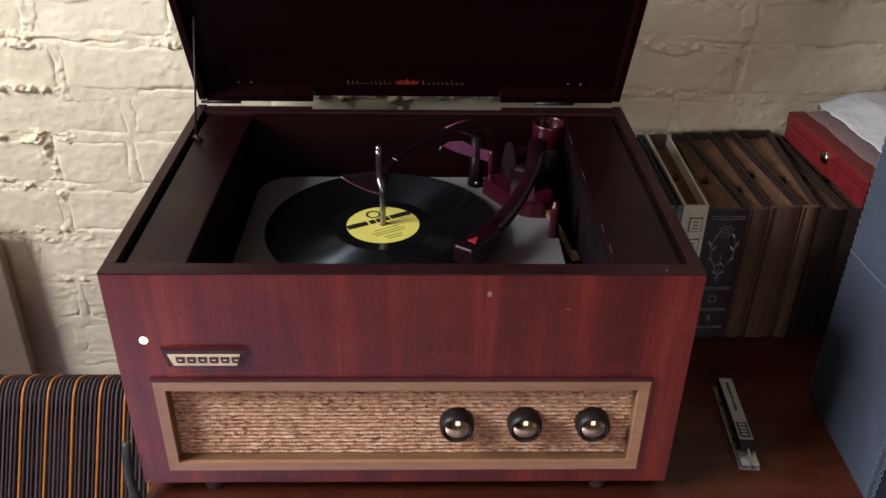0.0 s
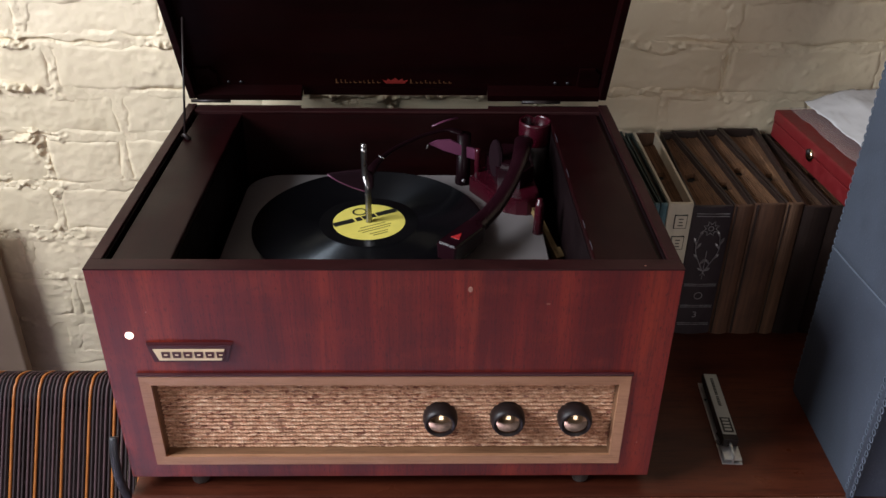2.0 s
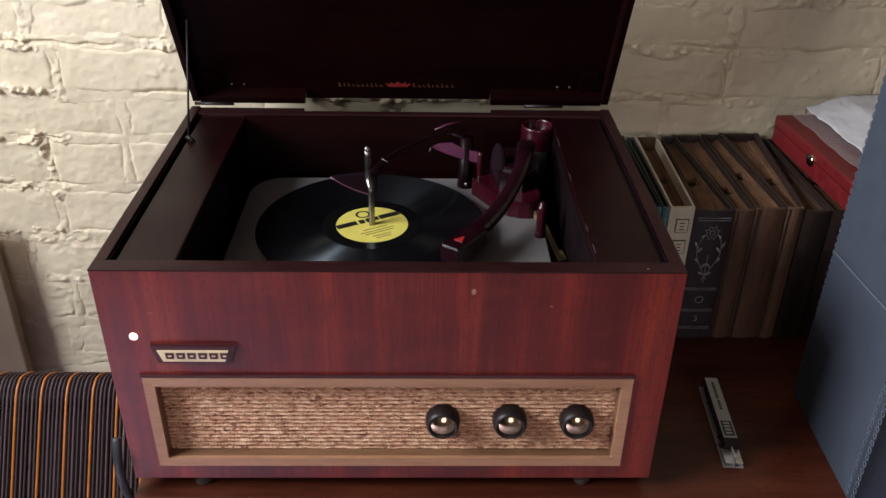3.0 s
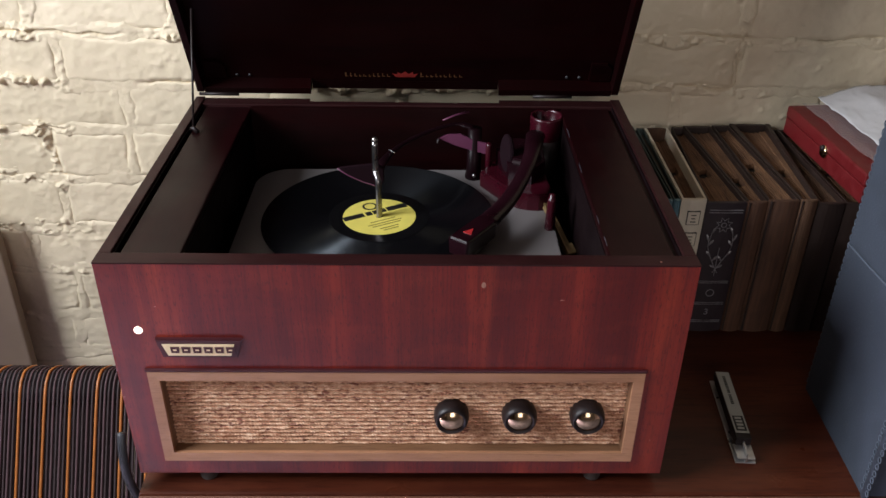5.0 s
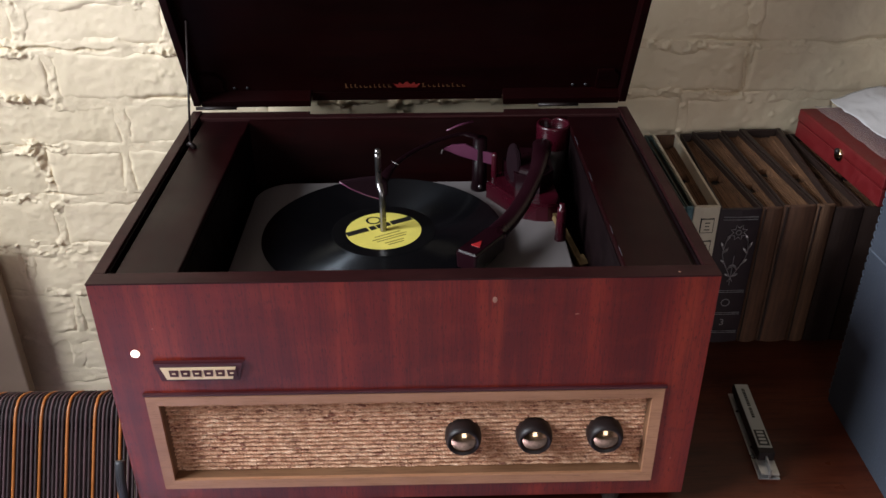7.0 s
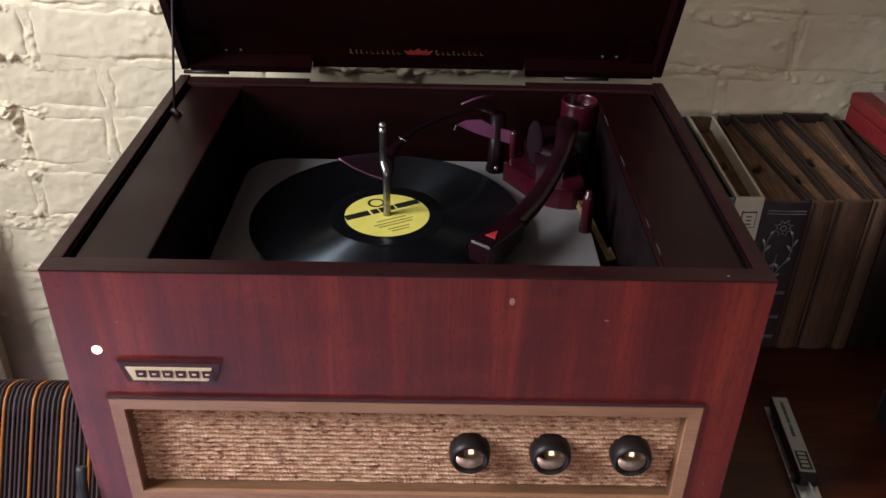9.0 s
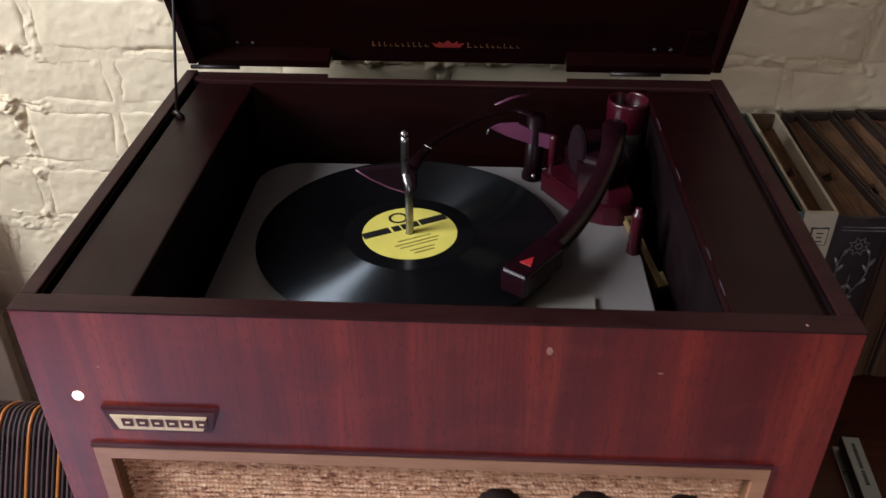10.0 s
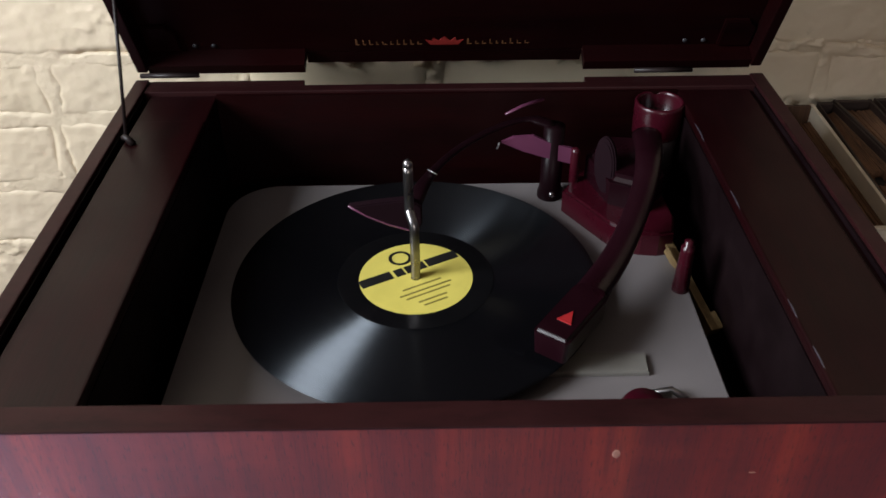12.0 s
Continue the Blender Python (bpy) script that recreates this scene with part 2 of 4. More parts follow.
M_PILOT = glowing("pilot_light", (1.0, 0.83, 0.68), 3.0)
# pale grey for the painted deck-edge highlights and the lid scratch
M_WEAR_GLINT = simple("worn_lacquer_glint", (0.040, 0.032, 0.040), 0.35, 0, 0.4, 200, 0)
M_RUBBER = simple("grey_rubber", (0.045, 0.032, 0.029), 0.7, 0, 0.2, 60)
M_CORD = simple("black_cord", (0.020, 0.0078, 0.0092), 0.7, 0, 0.25, 60, 0.1)
M_CORD_O = simple("orange_cord", (0.33, 0.105, 0.018), 0.4, 0, 0.15, 60, 0.1)
M_GREYCORD = simple("charcoal_cord", (0.060, 0.0290, 0.0335), 0.7, 0, 0.25, 60, 0.1)
M_RAIL = simple("blue_grey_metal", (0.030, 0.030, 0.035), 0.5, 0.2, 0.2, 40)
M_EDGE = wood("worn_table_edge", (0.080, 0.026, 0.014), (0.135, 0.052, 0.030), (0.21, 0.095, 0.060), 0.5, (0.05, 1, 1), 0.0, 30.0)
M_FRAME = simple("black_metal", (0.03, 0.03, 0.035), 0.45, 0.3, 0.2, 40)
M_BLUE = simple("blue_felt", (0.038, 0.047, 0.066), 0.9, 0, 0.12, 40, 0.5, 0, (0.060, 0.073, 0.098))
M_STITCH = simple("pale_blue_stitch", (0.095, 0.115, 0.150), 0.8, 0, 0.1, 60)
M_REDCASE = simple("red_leatherette", (0.125, 0.007, 0.009), 0.45, 0, 0.12, 80, 0.4)
M_TISSUE = simple("white_tissue", (0.46, 0.445, 0.45), 0.8, 0, 0.05, 40, 0.3)
M_FILM = simple("hazy_plastic_film", (0.62, 0.56, 0.56), 0.25, 0, 0.08, 60, 0.6)
M_FILM.node_tree.nodes["Principled BSDF"].inputs["Alpha"].default_value = 0.16
M_CLEAR = simple("cloudy_plastic", (0.20, 0.187, 0.165), 0.22, 0, 0.08, 40, 0.05)
M_REVEAL = wood("brown_reveal", (0.135, 0.064, 0.030), (0.175, 0.085, 0.041), (0.215, 0.110, 0.055), 0.5, (0.06, 1, 1), 0.0, 40.0)
M_MAROON_D = simple("near_black_maroon", (0.007, 0.002, 0.0032), 0.34, 0, 0.2, 30, 0.03)
M_MAROON_D.node_tree.nodes["Principled BSDF"].inputs["Specular IOR Level"].default_value = 0.12
M_SMOKE = simple("smoky_plastic", (0.010, 0.004, 0.006), 0.75, 0, 0.15, 40, 0)
M_SMOKE.node_tree.nodes["Principled BSDF"].inputs["Specular IOR Level"].default_value = 0.04
M_BRACKET = simple("tarnished_brass", (0.30, 0.20, 0.09), 0.45, 0.5, 0.3, 120, 0.1)
M_DEADWAX = simple("smooth_vinyl", (0.004, 0.004, 0.0045), 0.22, 0, 0.1, 40, 0.0)
M_FADED = simple("faded_ink", (0.20, 0.155, 0.030), 0.5, 0, 0.3, 300, 0)
M_CHIP = simple("pale_wood_chip", (0.30, 0.15, 0.11), 0.7, 0, 0.2, 300, 0)
M_PAGES = old_paper("aged_page_edges", (0.215, 0.105, 0.048), (0.070, 0.030, 0.014), streak=(420, 6, 1))
M_PAGES_D = old_paper("brown_page_edges", (0.115, 0.056, 0.028), (0.040, 0.019, 0.010), streak=(420, 6, 1))
M_SPINE_B = old_paper("brown_spine", (0.112, 0.049, 0.025), (0.046, 0.019, 0.010), 0.75, (70, 4, 4))
M_SPINE_O = old_paper("ochre_spine", (0.140, 0.070, 0.036), (0.066, 0.031, 0.016), 0.75, (60, 4, 4))
M_MORTAR = painted_brick(True)
M_SPINE_D = simple("navy_black_leather", (0.024, 0.014, 0.018), 0.55, 0, 0.25, 70, 0.3)
M_SPINE_W = simple("ivory_card", (0.62, 0.55, 0.43), 0.65, 0, 0.08, 40, 0.1)
M_COVER_D = simple("dark_brown_cover", (0.022, 0.011, 0.008), 0.55, 0, 0.25, 60, 0.3)
M_COVER_G = simple("dark_green_cover", (0.035, 0.055, 0.05), 0.6, 0, 0.2, 60, 0.2)
M_TEAL = simple("teal_card", (0.09, 0.17, 0.20), 0.6, 0, 0.1, 60, 0.2)
M_SILVER = simple("silver_stamping", (0.33, 0.32, 0.33), 0.45, 0.6, 0.3, 300, 0)
M_NOTCH_SHADE = simple("notch_shade", (0.006, 0.004, 0.003), 0.9, 0, 0.2, 60, 0)
M_ALU = simple("aluminium", (0.60, 0.60, 0.60), 0.3, 0.8, 0.1, 60)
M_TAG = simple("grey_green_label", (0.40, 0.40, 0.36), 0.5, 0, 0.06, 60, 0)
M_PLASTER = simple("dim_brown_plaster", (0.14, 0.115, 0.10), 0.8, 0, 0.06, 6, 0.2)
M_BOARD = simple("beige_board", (0.20, 0.138, 0.098), 0.6, 0, 0.1, 20, 0.1)
M_FLOOR = wood("floor_wood", (0.125, 0.125, 0.14), (0.155, 0.155, 0.175), (0.19, 0.185, 0.20), 0.4, (1, 0.05, 1), 0.1, 18.0)
M_WINDOW = simple("white_window_paint", (0.75, 0.74, 0.72), 0.5, 0, 0.04, 20, 0.05)


# ---- mesh helpers ----
def part(name, bm, material, parent=None, label="", smooth=False):
    me = bpy.data.meshes.new(name)
    bm.normal_update()
    bm.to_mesh(me)
    bm.free()
    if smooth:
        for f in me.polygons:
            f.use_smooth = True
    me.materials.append(material)
    ob = new(name, me)
    ob.parent = parent
    if label:
        ob["label"] = label
    return ob


def empty(name, at=(0, 0, 0), rz=0.0):
    ob = new(name)
    ob.empty_display_size = 0.02
    ob.matrix_world = pose(*at, 0, 0, rz)
    return ob


def add_box(bm, x0, x1, y0, y1, z0, z1, bevel=0.0, segs=2):
    r = bmesh.ops.create_cube(bm, size=1.0)
    vs = r["verts"]
    for v in vs:
        v.co = Vector(((x0 + x1) / 2 + v.co.x * (x1 - x0), (y0 + y1) / 2 + v.co.y * (y1 - y0), (z0 + z1) / 2 + v.co.z * (z1 - z0)))
    if bevel:
        es = list({e for v in vs for e in v.link_edges})
        bmesh.ops.bevel(bm, geom=es, offset=bevel, segments=segs, affect="EDGES", profile=0.6)
    return bm


def box(x0, x1, y0, y1, z0, z1, bevel=0.0, segs=2):
    return add_box(bmesh.new(), x0, x1, y0, y1, z0, z1, bevel, segs)


def moved(bm, m):
    bmesh.ops.transform(bm, matrix=m, verts=bm.verts)
    return bm


def lathe(profile, n=32, bm=None):
    """Profile of (radius, height) turned about z."""
    bm = bm or bmesh.new()
    rings = []
    for r, z in profile:
        if r < 1e-6:
            rings.append([bm.verts.new((0, 0, z))])
        else:
            rings.append([bm.verts.new((r * math.cos(2 * math.pi * i / n), r * math.sin(2 * math.pi * i / n), z)) for i in range(n)])
    for a, b in zip(rings, rings[1:]):
        for i in range(n):
            j = (i + 1) % n
            if len(a) == 1 and len(b) == 1:
                continue
            if len(a) == 1:
                bm.faces.new((a[0], b[j], b[i]))
            elif len(b) == 1:
                bm.faces.new((a[i], a[j], b[0]))
            else:
                bm.faces.new((a[i], a[j], b[j], b[i]))
    bmesh.ops.recalc_face_normals(bm, faces=bm.faces)
    return bm


def prism(points, z0, z1, bevel=0.0, segs=2):
    """A flat outline raised from z0 to z1."""
    bm = bmesh.new()
    lo = [bm.verts.new((x, y, z0)) for x, y in points]
    hi = [bm.verts.new((x, y, z1)) for x, y in points]
    n = len(points)
    bm.faces.new(lo[::-1])
    bm.faces.new(hi)
    for i in range(n):
        bm.faces.new((lo[i], lo[(i + 1) % n], hi[(i + 1) % n], hi[i]))
    bmesh.ops.recalc_face_normals(bm, faces=bm.faces)
    if bevel:
        es = [e for e in bm.edges if abs(e.verts[0].co.z - e.verts[1].co.z) < 1e-6 and e.verts[0].co.z > (z0 + z1) / 2]
        bmesh.ops.bevel(bm, geom=es, offset=bevel, segments=segs, affect="EDGES")
    return bm


def tube(points, radius, n=8, bm=None, flat=1.0):
    """A round bar along points; radius may be a list."""
    bm = bm or bmesh.new()
    pts = [Vector(p) for p in points]
    rad = radius if isinstance(radius, (list, tuple)) else [radius] * len(pts)
    rings, side = [], None
    for i, p in enumerate(pts):
        d = (pts[min(i + 1, len(pts) - 1)] - pts[max(i - 1, 0)]).normalized()
        if side is None:
            side = d.cross(Vector((0, 0, 1)))
            if side.length < 0.1:
                side = d.cross(Vector((1, 0, 0)))
        side = (side - d * side.dot(d)).normalized()
        up = side.cross(d)
        rings.append([bm.verts.new(p + rad[i] * (math.cos(2 * math.pi * k / n) * side + flat * math.sin(2 * math.pi * k / n) * up)) for k in range(n)])
    for a, b in zip(rings, rings[1:]):
        for k in range(n):
            bm.faces.new((a[k], a[(k + 1) % n], b[(k + 1) % n], b[k]))
    bm.faces.new(rings[0][::-1])
    bm.faces.new(rings[-1])
    bmesh.ops.recalc_face_normals(bm, faces=bm.faces)
    return bm


def spline(points, n=24):
    """Catmull-Rom through the points."""
    p = [Vector(q) for q in points]
    p = [2 * p[0] - p[1], *p, 2 * p[-1] - p[-2]]
    out = []
    segs = len(p) - 3
    for i in range(n + 1):
        s = min(i / n * segs, segs - 1e-6)
        k, t = int(s), s - int(s)
        a, b, c, d = p[k:k + 4]
        out.append(0.5 * (2 * b + (c - a) * t + (2 * a - 5 * b + 4 * c - d) * t * t + (3 * b - a - 3 * c + d) * t ** 3))
    return out


def rounded(x0, x1, y0, y1, r, n=6):
    """Outline of a rounded rectangle; r: radii at the corners front-left, front-right, back-right, back-left."""
    out = []
    for (cx, cy, a0), rr in zip(((x0, y0, 180), (x1, y0, 270), (x1, y1, 0), (x0, y1, 90)), r):
        ox = cx + (rr if cx == x0 else -rr)
        oy = cy + (rr if cy == y0 else -rr)
        for i in range(n + 1):
            a = radians(a0 + 90 * i / n)
            out.append((ox + rr * math.cos(a), oy + rr * math.sin(a)))
    return out


# ---- the room ----
def room():
    f = part("floor", box(RX0, RX1, RY0, 1.0, -0.06, 0), M_FLOOR)
    tagged(f, "blue-grey wooden floor of the room", "floor", kind="structure")
    c = part("ceiling", box(RX0, RX1, RY0, 1.0, RZ1, RZ1 + 0.08), M_PLASTER)
    tagged(c, "brown plaster ceiling", "ceiling", kind="structure")
    e = part("wall_east", box(RX1, RX1 + 0.1, RY0, RY1 + 0.2, 0, RZ1), M_PLASTER)
    tagged(e, "brown plaster wall", "wall", kind="structure")
    bm = bmesh.new()
    add_box(bm, RX0 - 0.1, RX0, RY0, -1.26, 0, RZ1)
    # low opening added only to hold the floor lamp
    add_box(bm, RX0 - 0.1, RX0, -1.26, -0.34, 0, 0.07)
    add_box(bm, RX0 - 0.1, RX0, -1.26, -0.34, 0.47, 1.35)
    add_box(bm, RX0 - 0.1, RX0, -1.26, -0.87, 1.35, RZ1)
    add_box(bm, RX0 - 0.1, RX0, -0.34, 0.03, 0, 1.35)
    add_box(bm, RX0 - 0.1, RX0, -0.87, 0.03, 2.35, RZ1)
    add_box(bm, RX0 - 0.1, RX0, 0.03, RY1 + 0.2, 0, RZ1)
    tagged(part("wall_west", bm, M_PLASTER), "brown plaster wall with a window and an added low opening", "wall", kind="structure")
    bm = bmesh.new()
    sx0, sx1, sz0, sz1 = -0.20, 0.80, 0.90, 1.90
    add_box(bm, RX0, sx0, RY0 - 0.1, RY0, 0, RZ1)
    add_box(bm, sx1, RX1, RY0 - 0.1, RY0, 0, RZ1)
    add_box(bm, sx0, sx1, RY0 - 0.1, RY0, 0, sz0)
    add_box(bm, sx0, sx1, RY0 - 0.1, RY0, sz1, RZ1)
    tagged(part("wall_south", bm, M_PLASTER), "brown plaster wall with a square window", "wall", kind="structure")
    # the low second frame is added round the floor lamp
    for nm, m, w, h in (("window_1", pose(RX0 - 0.06, -0.42, 1.85, 0, 0, 90), 0.9, 1.0), ("window_2", pose(RX0 - 0.06, -0.80, 0.27, 0, 0, 90), 0.92, 0.40), ("window_3", pose(0.30, RY0 - 0.06, 1.40), 1.0, 1.0)):
        bm = bmesh.new()
        add_box(bm, -w / 2, w / 2, -0.02, 0.02, -h / 2, -h / 2 + 0.05)
        add_box(bm, -w / 2, w / 2, -0.02, 0.02, h / 2 - 0.05, h / 2)
        add_box(bm, -w / 2, -w / 2 + 0.05, -0.02, 0.02, -h / 2 + 0.05, h / 2 - 0.05)
        add_box(bm, w / 2 - 0.05, w / 2, -0.02, 0.02, -h / 2 + 0.05, h / 2 - 0.05)
        ob = part(nm, bm, M_WINDOW)
        ob.matrix_world = m
        tagged(ob, "white painted frame of an unseen window opening", "window", kind="structure")


room()


# ---- the record player ----
X0, X1, Y1, ZB, ZT = -0.238, 0.300, 0.396, 0.7435, 1.0


def player():
    p = empty("record_player", ((X0 + X1) / 2, Y1 / 2, TABLE))
    tagged(p, "open mahogany record player with tan speaker cloth and three knobs", "record player")
    inv = p.matrix_world.inverted()

    def put(name, bm, mat, parent=None, label="", smooth=False):
        ob = part(name, bm, mat, parent or p, label, smooth)
        if parent is None:
            ob.matrix_parent_inverse = inv
        return ob

    # front panel with the opening for the grille
    gx0, gx1, gz0, gz1 = -0.209, 0.2665, 0.7635, 0.8785
    bm = bmesh.new()
    add_box(bm, X0, X1, 0, 0.016, gz1, ZT - 0.0015)
    add_box(bm, X0, X1, 0, 0.016, ZB, gz0)
    add_box(bm, X0, gx0, 0, 0.016, gz0, gz1)
    add_box(bm, gx1, X1, 0, 0.016, gz0, gz1)
    bmesh.ops.remove_doubles(bm, verts=bm.verts, dist=1e-5)
    put("front_panel", bm, M_FRONT, label="red mahogany veneer with dark vertical grain and small chips")
    # thin dark strip that paints a shadow line above the frame
    put("bead", box(gx0 - 0.002, gx1 + 0.002, -0.003, 0.001, gz1 + 0.0005, gz1 + 0.0035, 0.001), M_BADGE, label="dark maroon strip standing for the shadow over the grille")
    for nm, x0, x1 in (("side_panel", X0, X0 + 0.011), ("side_panel", X1 - 0.011, X1)):
        put(nm, box(x0, x1, 0.016, Y1, ZB, ZT - 0.0035), M_FRONT)
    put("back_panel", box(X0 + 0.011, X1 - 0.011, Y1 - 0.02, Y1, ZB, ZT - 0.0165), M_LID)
    put("bottom_panel", box(X0 + 0.011, X1 - 0.011, 0.016, Y1 - 0.02, ZB, ZB + 0.012), M_WELL)
    # dark rim along the top edges
    put("top_edge", box(X0 - 0.0005, X1 + 0.0005, -0.0005, 0.017, ZT - 0.0015, ZT, 0.0006), M_RIM, label="dark stained top edge of the front")
    put("top_edge", box(X0 - 0.0005, X0 + 0.011, 0.017, Y1, ZT - 0.0035, ZT, 0.001), M_RIM)
    put("top_edge", box(X1 - 0.011, X1 + 0.0005, 0.017, Y1, ZT - 0.0035, ZT, 0.001), M_RIM)
    # the rear rail, cut back in the middle
    put("top_edge", box(X0 + 0.011, X1 - 0.011, Y1 - 0.021, Y1 - 0.010, ZT - 0.0165, ZT - 0.0015, 0.001), M_RIM)
    put("rear_rail", box(X0 + 0.011, -0.094, Y1 - 0.010, Y1, ZT - 0.0165, ZT - 0.0018, 0.0005), M_RIM)
    put("rear_rail", box(0.1465, X1 - 0.011, Y1 - 0.010, Y1, ZT - 0.0165, ZT - 0.0018, 0.0005), M_RIM)
    # side decks, with a slot between each and the rim
    lx0, lx1, rx0, rx1 = X0 + 0.0165, -0.166, 0.222, X1 - 0.0165
    put("side_deck", box(lx0, lx1, 0.0165, 0.33, 0.988, 0.9955, 0.0022, 3), M_DECK, label="dark glossy mahogany deck beside the turntable")
    put("side_deck", box(lx0, lx1, 0.3305, Y1 - 0.021, 0.987, 0.9945, 0.001), M_DECK)
    put("side_deck", box(rx0, rx1, 0.0165, Y1 - 0.021, 0.988, 0.9955, 0.0022, 3), M_DECK, label="dark glossy mahogany deck beside the tone arm")
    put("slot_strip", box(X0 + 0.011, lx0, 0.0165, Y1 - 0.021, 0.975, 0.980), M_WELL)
    # near-black strips added over the red side panels to shade the slots
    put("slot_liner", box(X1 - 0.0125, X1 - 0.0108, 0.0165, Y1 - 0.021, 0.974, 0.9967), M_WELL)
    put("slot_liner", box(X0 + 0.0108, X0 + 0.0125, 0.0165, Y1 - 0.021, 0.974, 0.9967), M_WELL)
    put("slot_strip", box(rx1, X1 - 0.0126, 0.0165, Y1 - 0.021, 0.986, 0.9930), M_DECK)
    # pale streaks painted as gloss highlights on the worn edge by the tone arm
    for y0, y1, x in ((0.035, 0.066, 0.2236), (0.078, 0.104, 0.2232), (0.190, 0.222, 0.2230), (0.285, 0.318, 0.2228)):
        put("wear_streak", tube(spline([(x, y0, 0.9947), (x + 0.0004, (y0 + y1) / 2, 0.9952), (x, y1, 0.9947)], 6), [0.0002, 0.0006, 0.0008, 0.0008, 0.0007, 0.0005, 0.0002], 5), M_WEAR_GLINT, label="pale streak painted as a gloss highlight on the worn edge", smooth=True)
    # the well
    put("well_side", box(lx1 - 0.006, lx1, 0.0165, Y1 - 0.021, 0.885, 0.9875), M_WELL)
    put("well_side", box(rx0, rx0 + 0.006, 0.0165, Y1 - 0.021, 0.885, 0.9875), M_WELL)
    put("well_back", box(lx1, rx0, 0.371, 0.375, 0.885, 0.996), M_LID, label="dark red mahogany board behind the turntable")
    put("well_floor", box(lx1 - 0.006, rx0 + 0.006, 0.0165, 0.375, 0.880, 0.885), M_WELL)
    # feet
    for x, y in ((-0.172, 0.014), (0.232, 0.014), (-0.172, 0.36), (0.232, 0.36)):
        put("foot", moved(lathe([(0, 0), (0.0085, 0), (0.0095, 0.003), (0.0085, ZB - TABLE), (0, ZB - TABLE)], 20), pose(x, y, TABLE)), M_RUBBER, label="grey rubber foot", smooth=False)
    # maple frame round the cloth: four mitred bars, stepped inwards
    w, deep = 0.0105, 0.0165

    def mitred(a, b, c, d, prof):
        bm = bmesh.new()
        rings = []
        for (ox, oz), (ix, iz) in ((a, c), (b, d)):
            rings.append([bm.verts.new((ox + (ix - ox) * k, y, oz + (iz - oz) * k)) for k, y in prof])
        for k in range(4):
            bm.faces.new((rings[0][k], rings[0][(k + 1) % 4], rings[1][(k + 1) % 4], rings[1][k]))
        bm.faces.new(rings[0][::-1])
        bm.faces.new(rings[1])
        bmesh.ops.recalc_face_normals(bm, faces=bm.faces)
        return bm
    o = [(gx0, gz0), (gx1, gz0), (gx1, gz1), (gx0, gz1)]
    i = [(gx0 + w, gz0 + w), (gx1 - w, gz0 + w), (gx1 - w, gz1 - w), (gx0 + w, gz1 - w)]
    for k in range(4):
        put("grille_frame", mitred(o[k], o[(k + 1) % 4], i[k], i[(k + 1) % 4], [(0, -0.003), (1, -0.0024), (1, 0.0012), (0, 0.0012)]), M_TRIM, label="light maple frame bar with mitred ends")
        put("grille_reveal", mitred(o[k], o[(k + 1) % 4], i[k], i[(k + 1) % 4], [(0.8, 0.0013), (1.0, 0.0013), (1.06, deep), (0.8, deep)]), M_REVEAL, label="darker brown reveal behind the frame")
    # woven cloth: rows of thick twisted yarn
    cx0, cx1, cz0, cz1 = gx0 + w - 0.001, gx1 - w + 0.001, gz0 + w - 0.001, gz1 - w + 0.001
    rows, nx, per = 19, 820, 7
    nz = rows * per
    rng = np.random.default_rng(5)
    phase = rng.uniform(0, 6.28, rows + 1)
    verts, faces = [], []
    for r in range(nz + 1):
        row, ph = r // per, (r % per) / per
        for c in range(nx + 1):
            x = cx0 + (cx1 - cx0) * c / nx
            wob = 0.0007 * noise.noise(Vector((x * 55, row * 3.1, 0)))
            thick = 1 + 0.16 * noise.noise(Vector((x * 110, row * 7.7, 2)))
            h = math.sin(math.pi * ph) ** 1.1 * 0.0058 * thick
            h += 0.00035 * math.sin(x * 1900 + phase[row] + 4.0 * ph + 5 * noise.noise(Vector((x * 40, row * 2.3, 5)))) * math.sin(math.pi * ph)
            verts.append((x, deep - 0.0005 - h, cz0 + (cz1 - cz0) * r / nz + wob))
    for r in range(nz):
        for c in range(nx):
            a = r * (nx + 1) + c
            faces.append((a, a + 1, a + nx + 2, a + nx + 1))
    me = bpy.data.meshes.new("speaker_cloth")
    me.from_pydata(verts, [], faces)
    me.materials.append(M_CLOTH)
    for f in me.polygons:
        f.use_smooth = True
    ob = new("speaker_cloth", me)
    ob.parent, ob.matrix_parent_inverse = p, inv
    ob["label"] = "coarse tan speaker cloth in twisted horizontal rows with brown flecks"
    put("cloth_backing", box(cx0, cx1, deep + 0.003, deep + 0.006, cz0, cz1), M_WELL)
    # knobs
    for x in (0.0815, 0.1495, 0.2175):
        turn = pose(x, deep - 0.002, 0.8175, 90)
        k = put("knob", moved(lathe([(0.006, 0), (0.0155, 0.001), (0.0172, 0.003), (0.0176, 0.010), (0.0168, 0.0155), (0.0152, 0.019), (0.0138, 0.0195), (0.0130, 0.0178), (0, 0.0176)], 48), turn), M_BLACK, label="black knob with a worn brass cap", smooth=True)
        put("knob_cap", moved(lathe([(0.0218 * math.sin(radians(a)), 0.0218 * math.cos(radians(a)) - 0.0003) for a in (36, 32, 28, 24, 20, 16, 12, 8, 4)] + [(0, 0.0215)], 44), turn), M_BRASS, k, "domed worn brass cap", True)
    # pilot light
    put("pilot_light", moved(lathe([(0.0040, 0), (0.0038, 0.0012), (0.0025, 0.0024), (0, 0.0028)], 24), pose(-0.2095, 0.0005, 0.9265, 90)), M_PILOT, label="small glowing white pilot light", smooth=True)
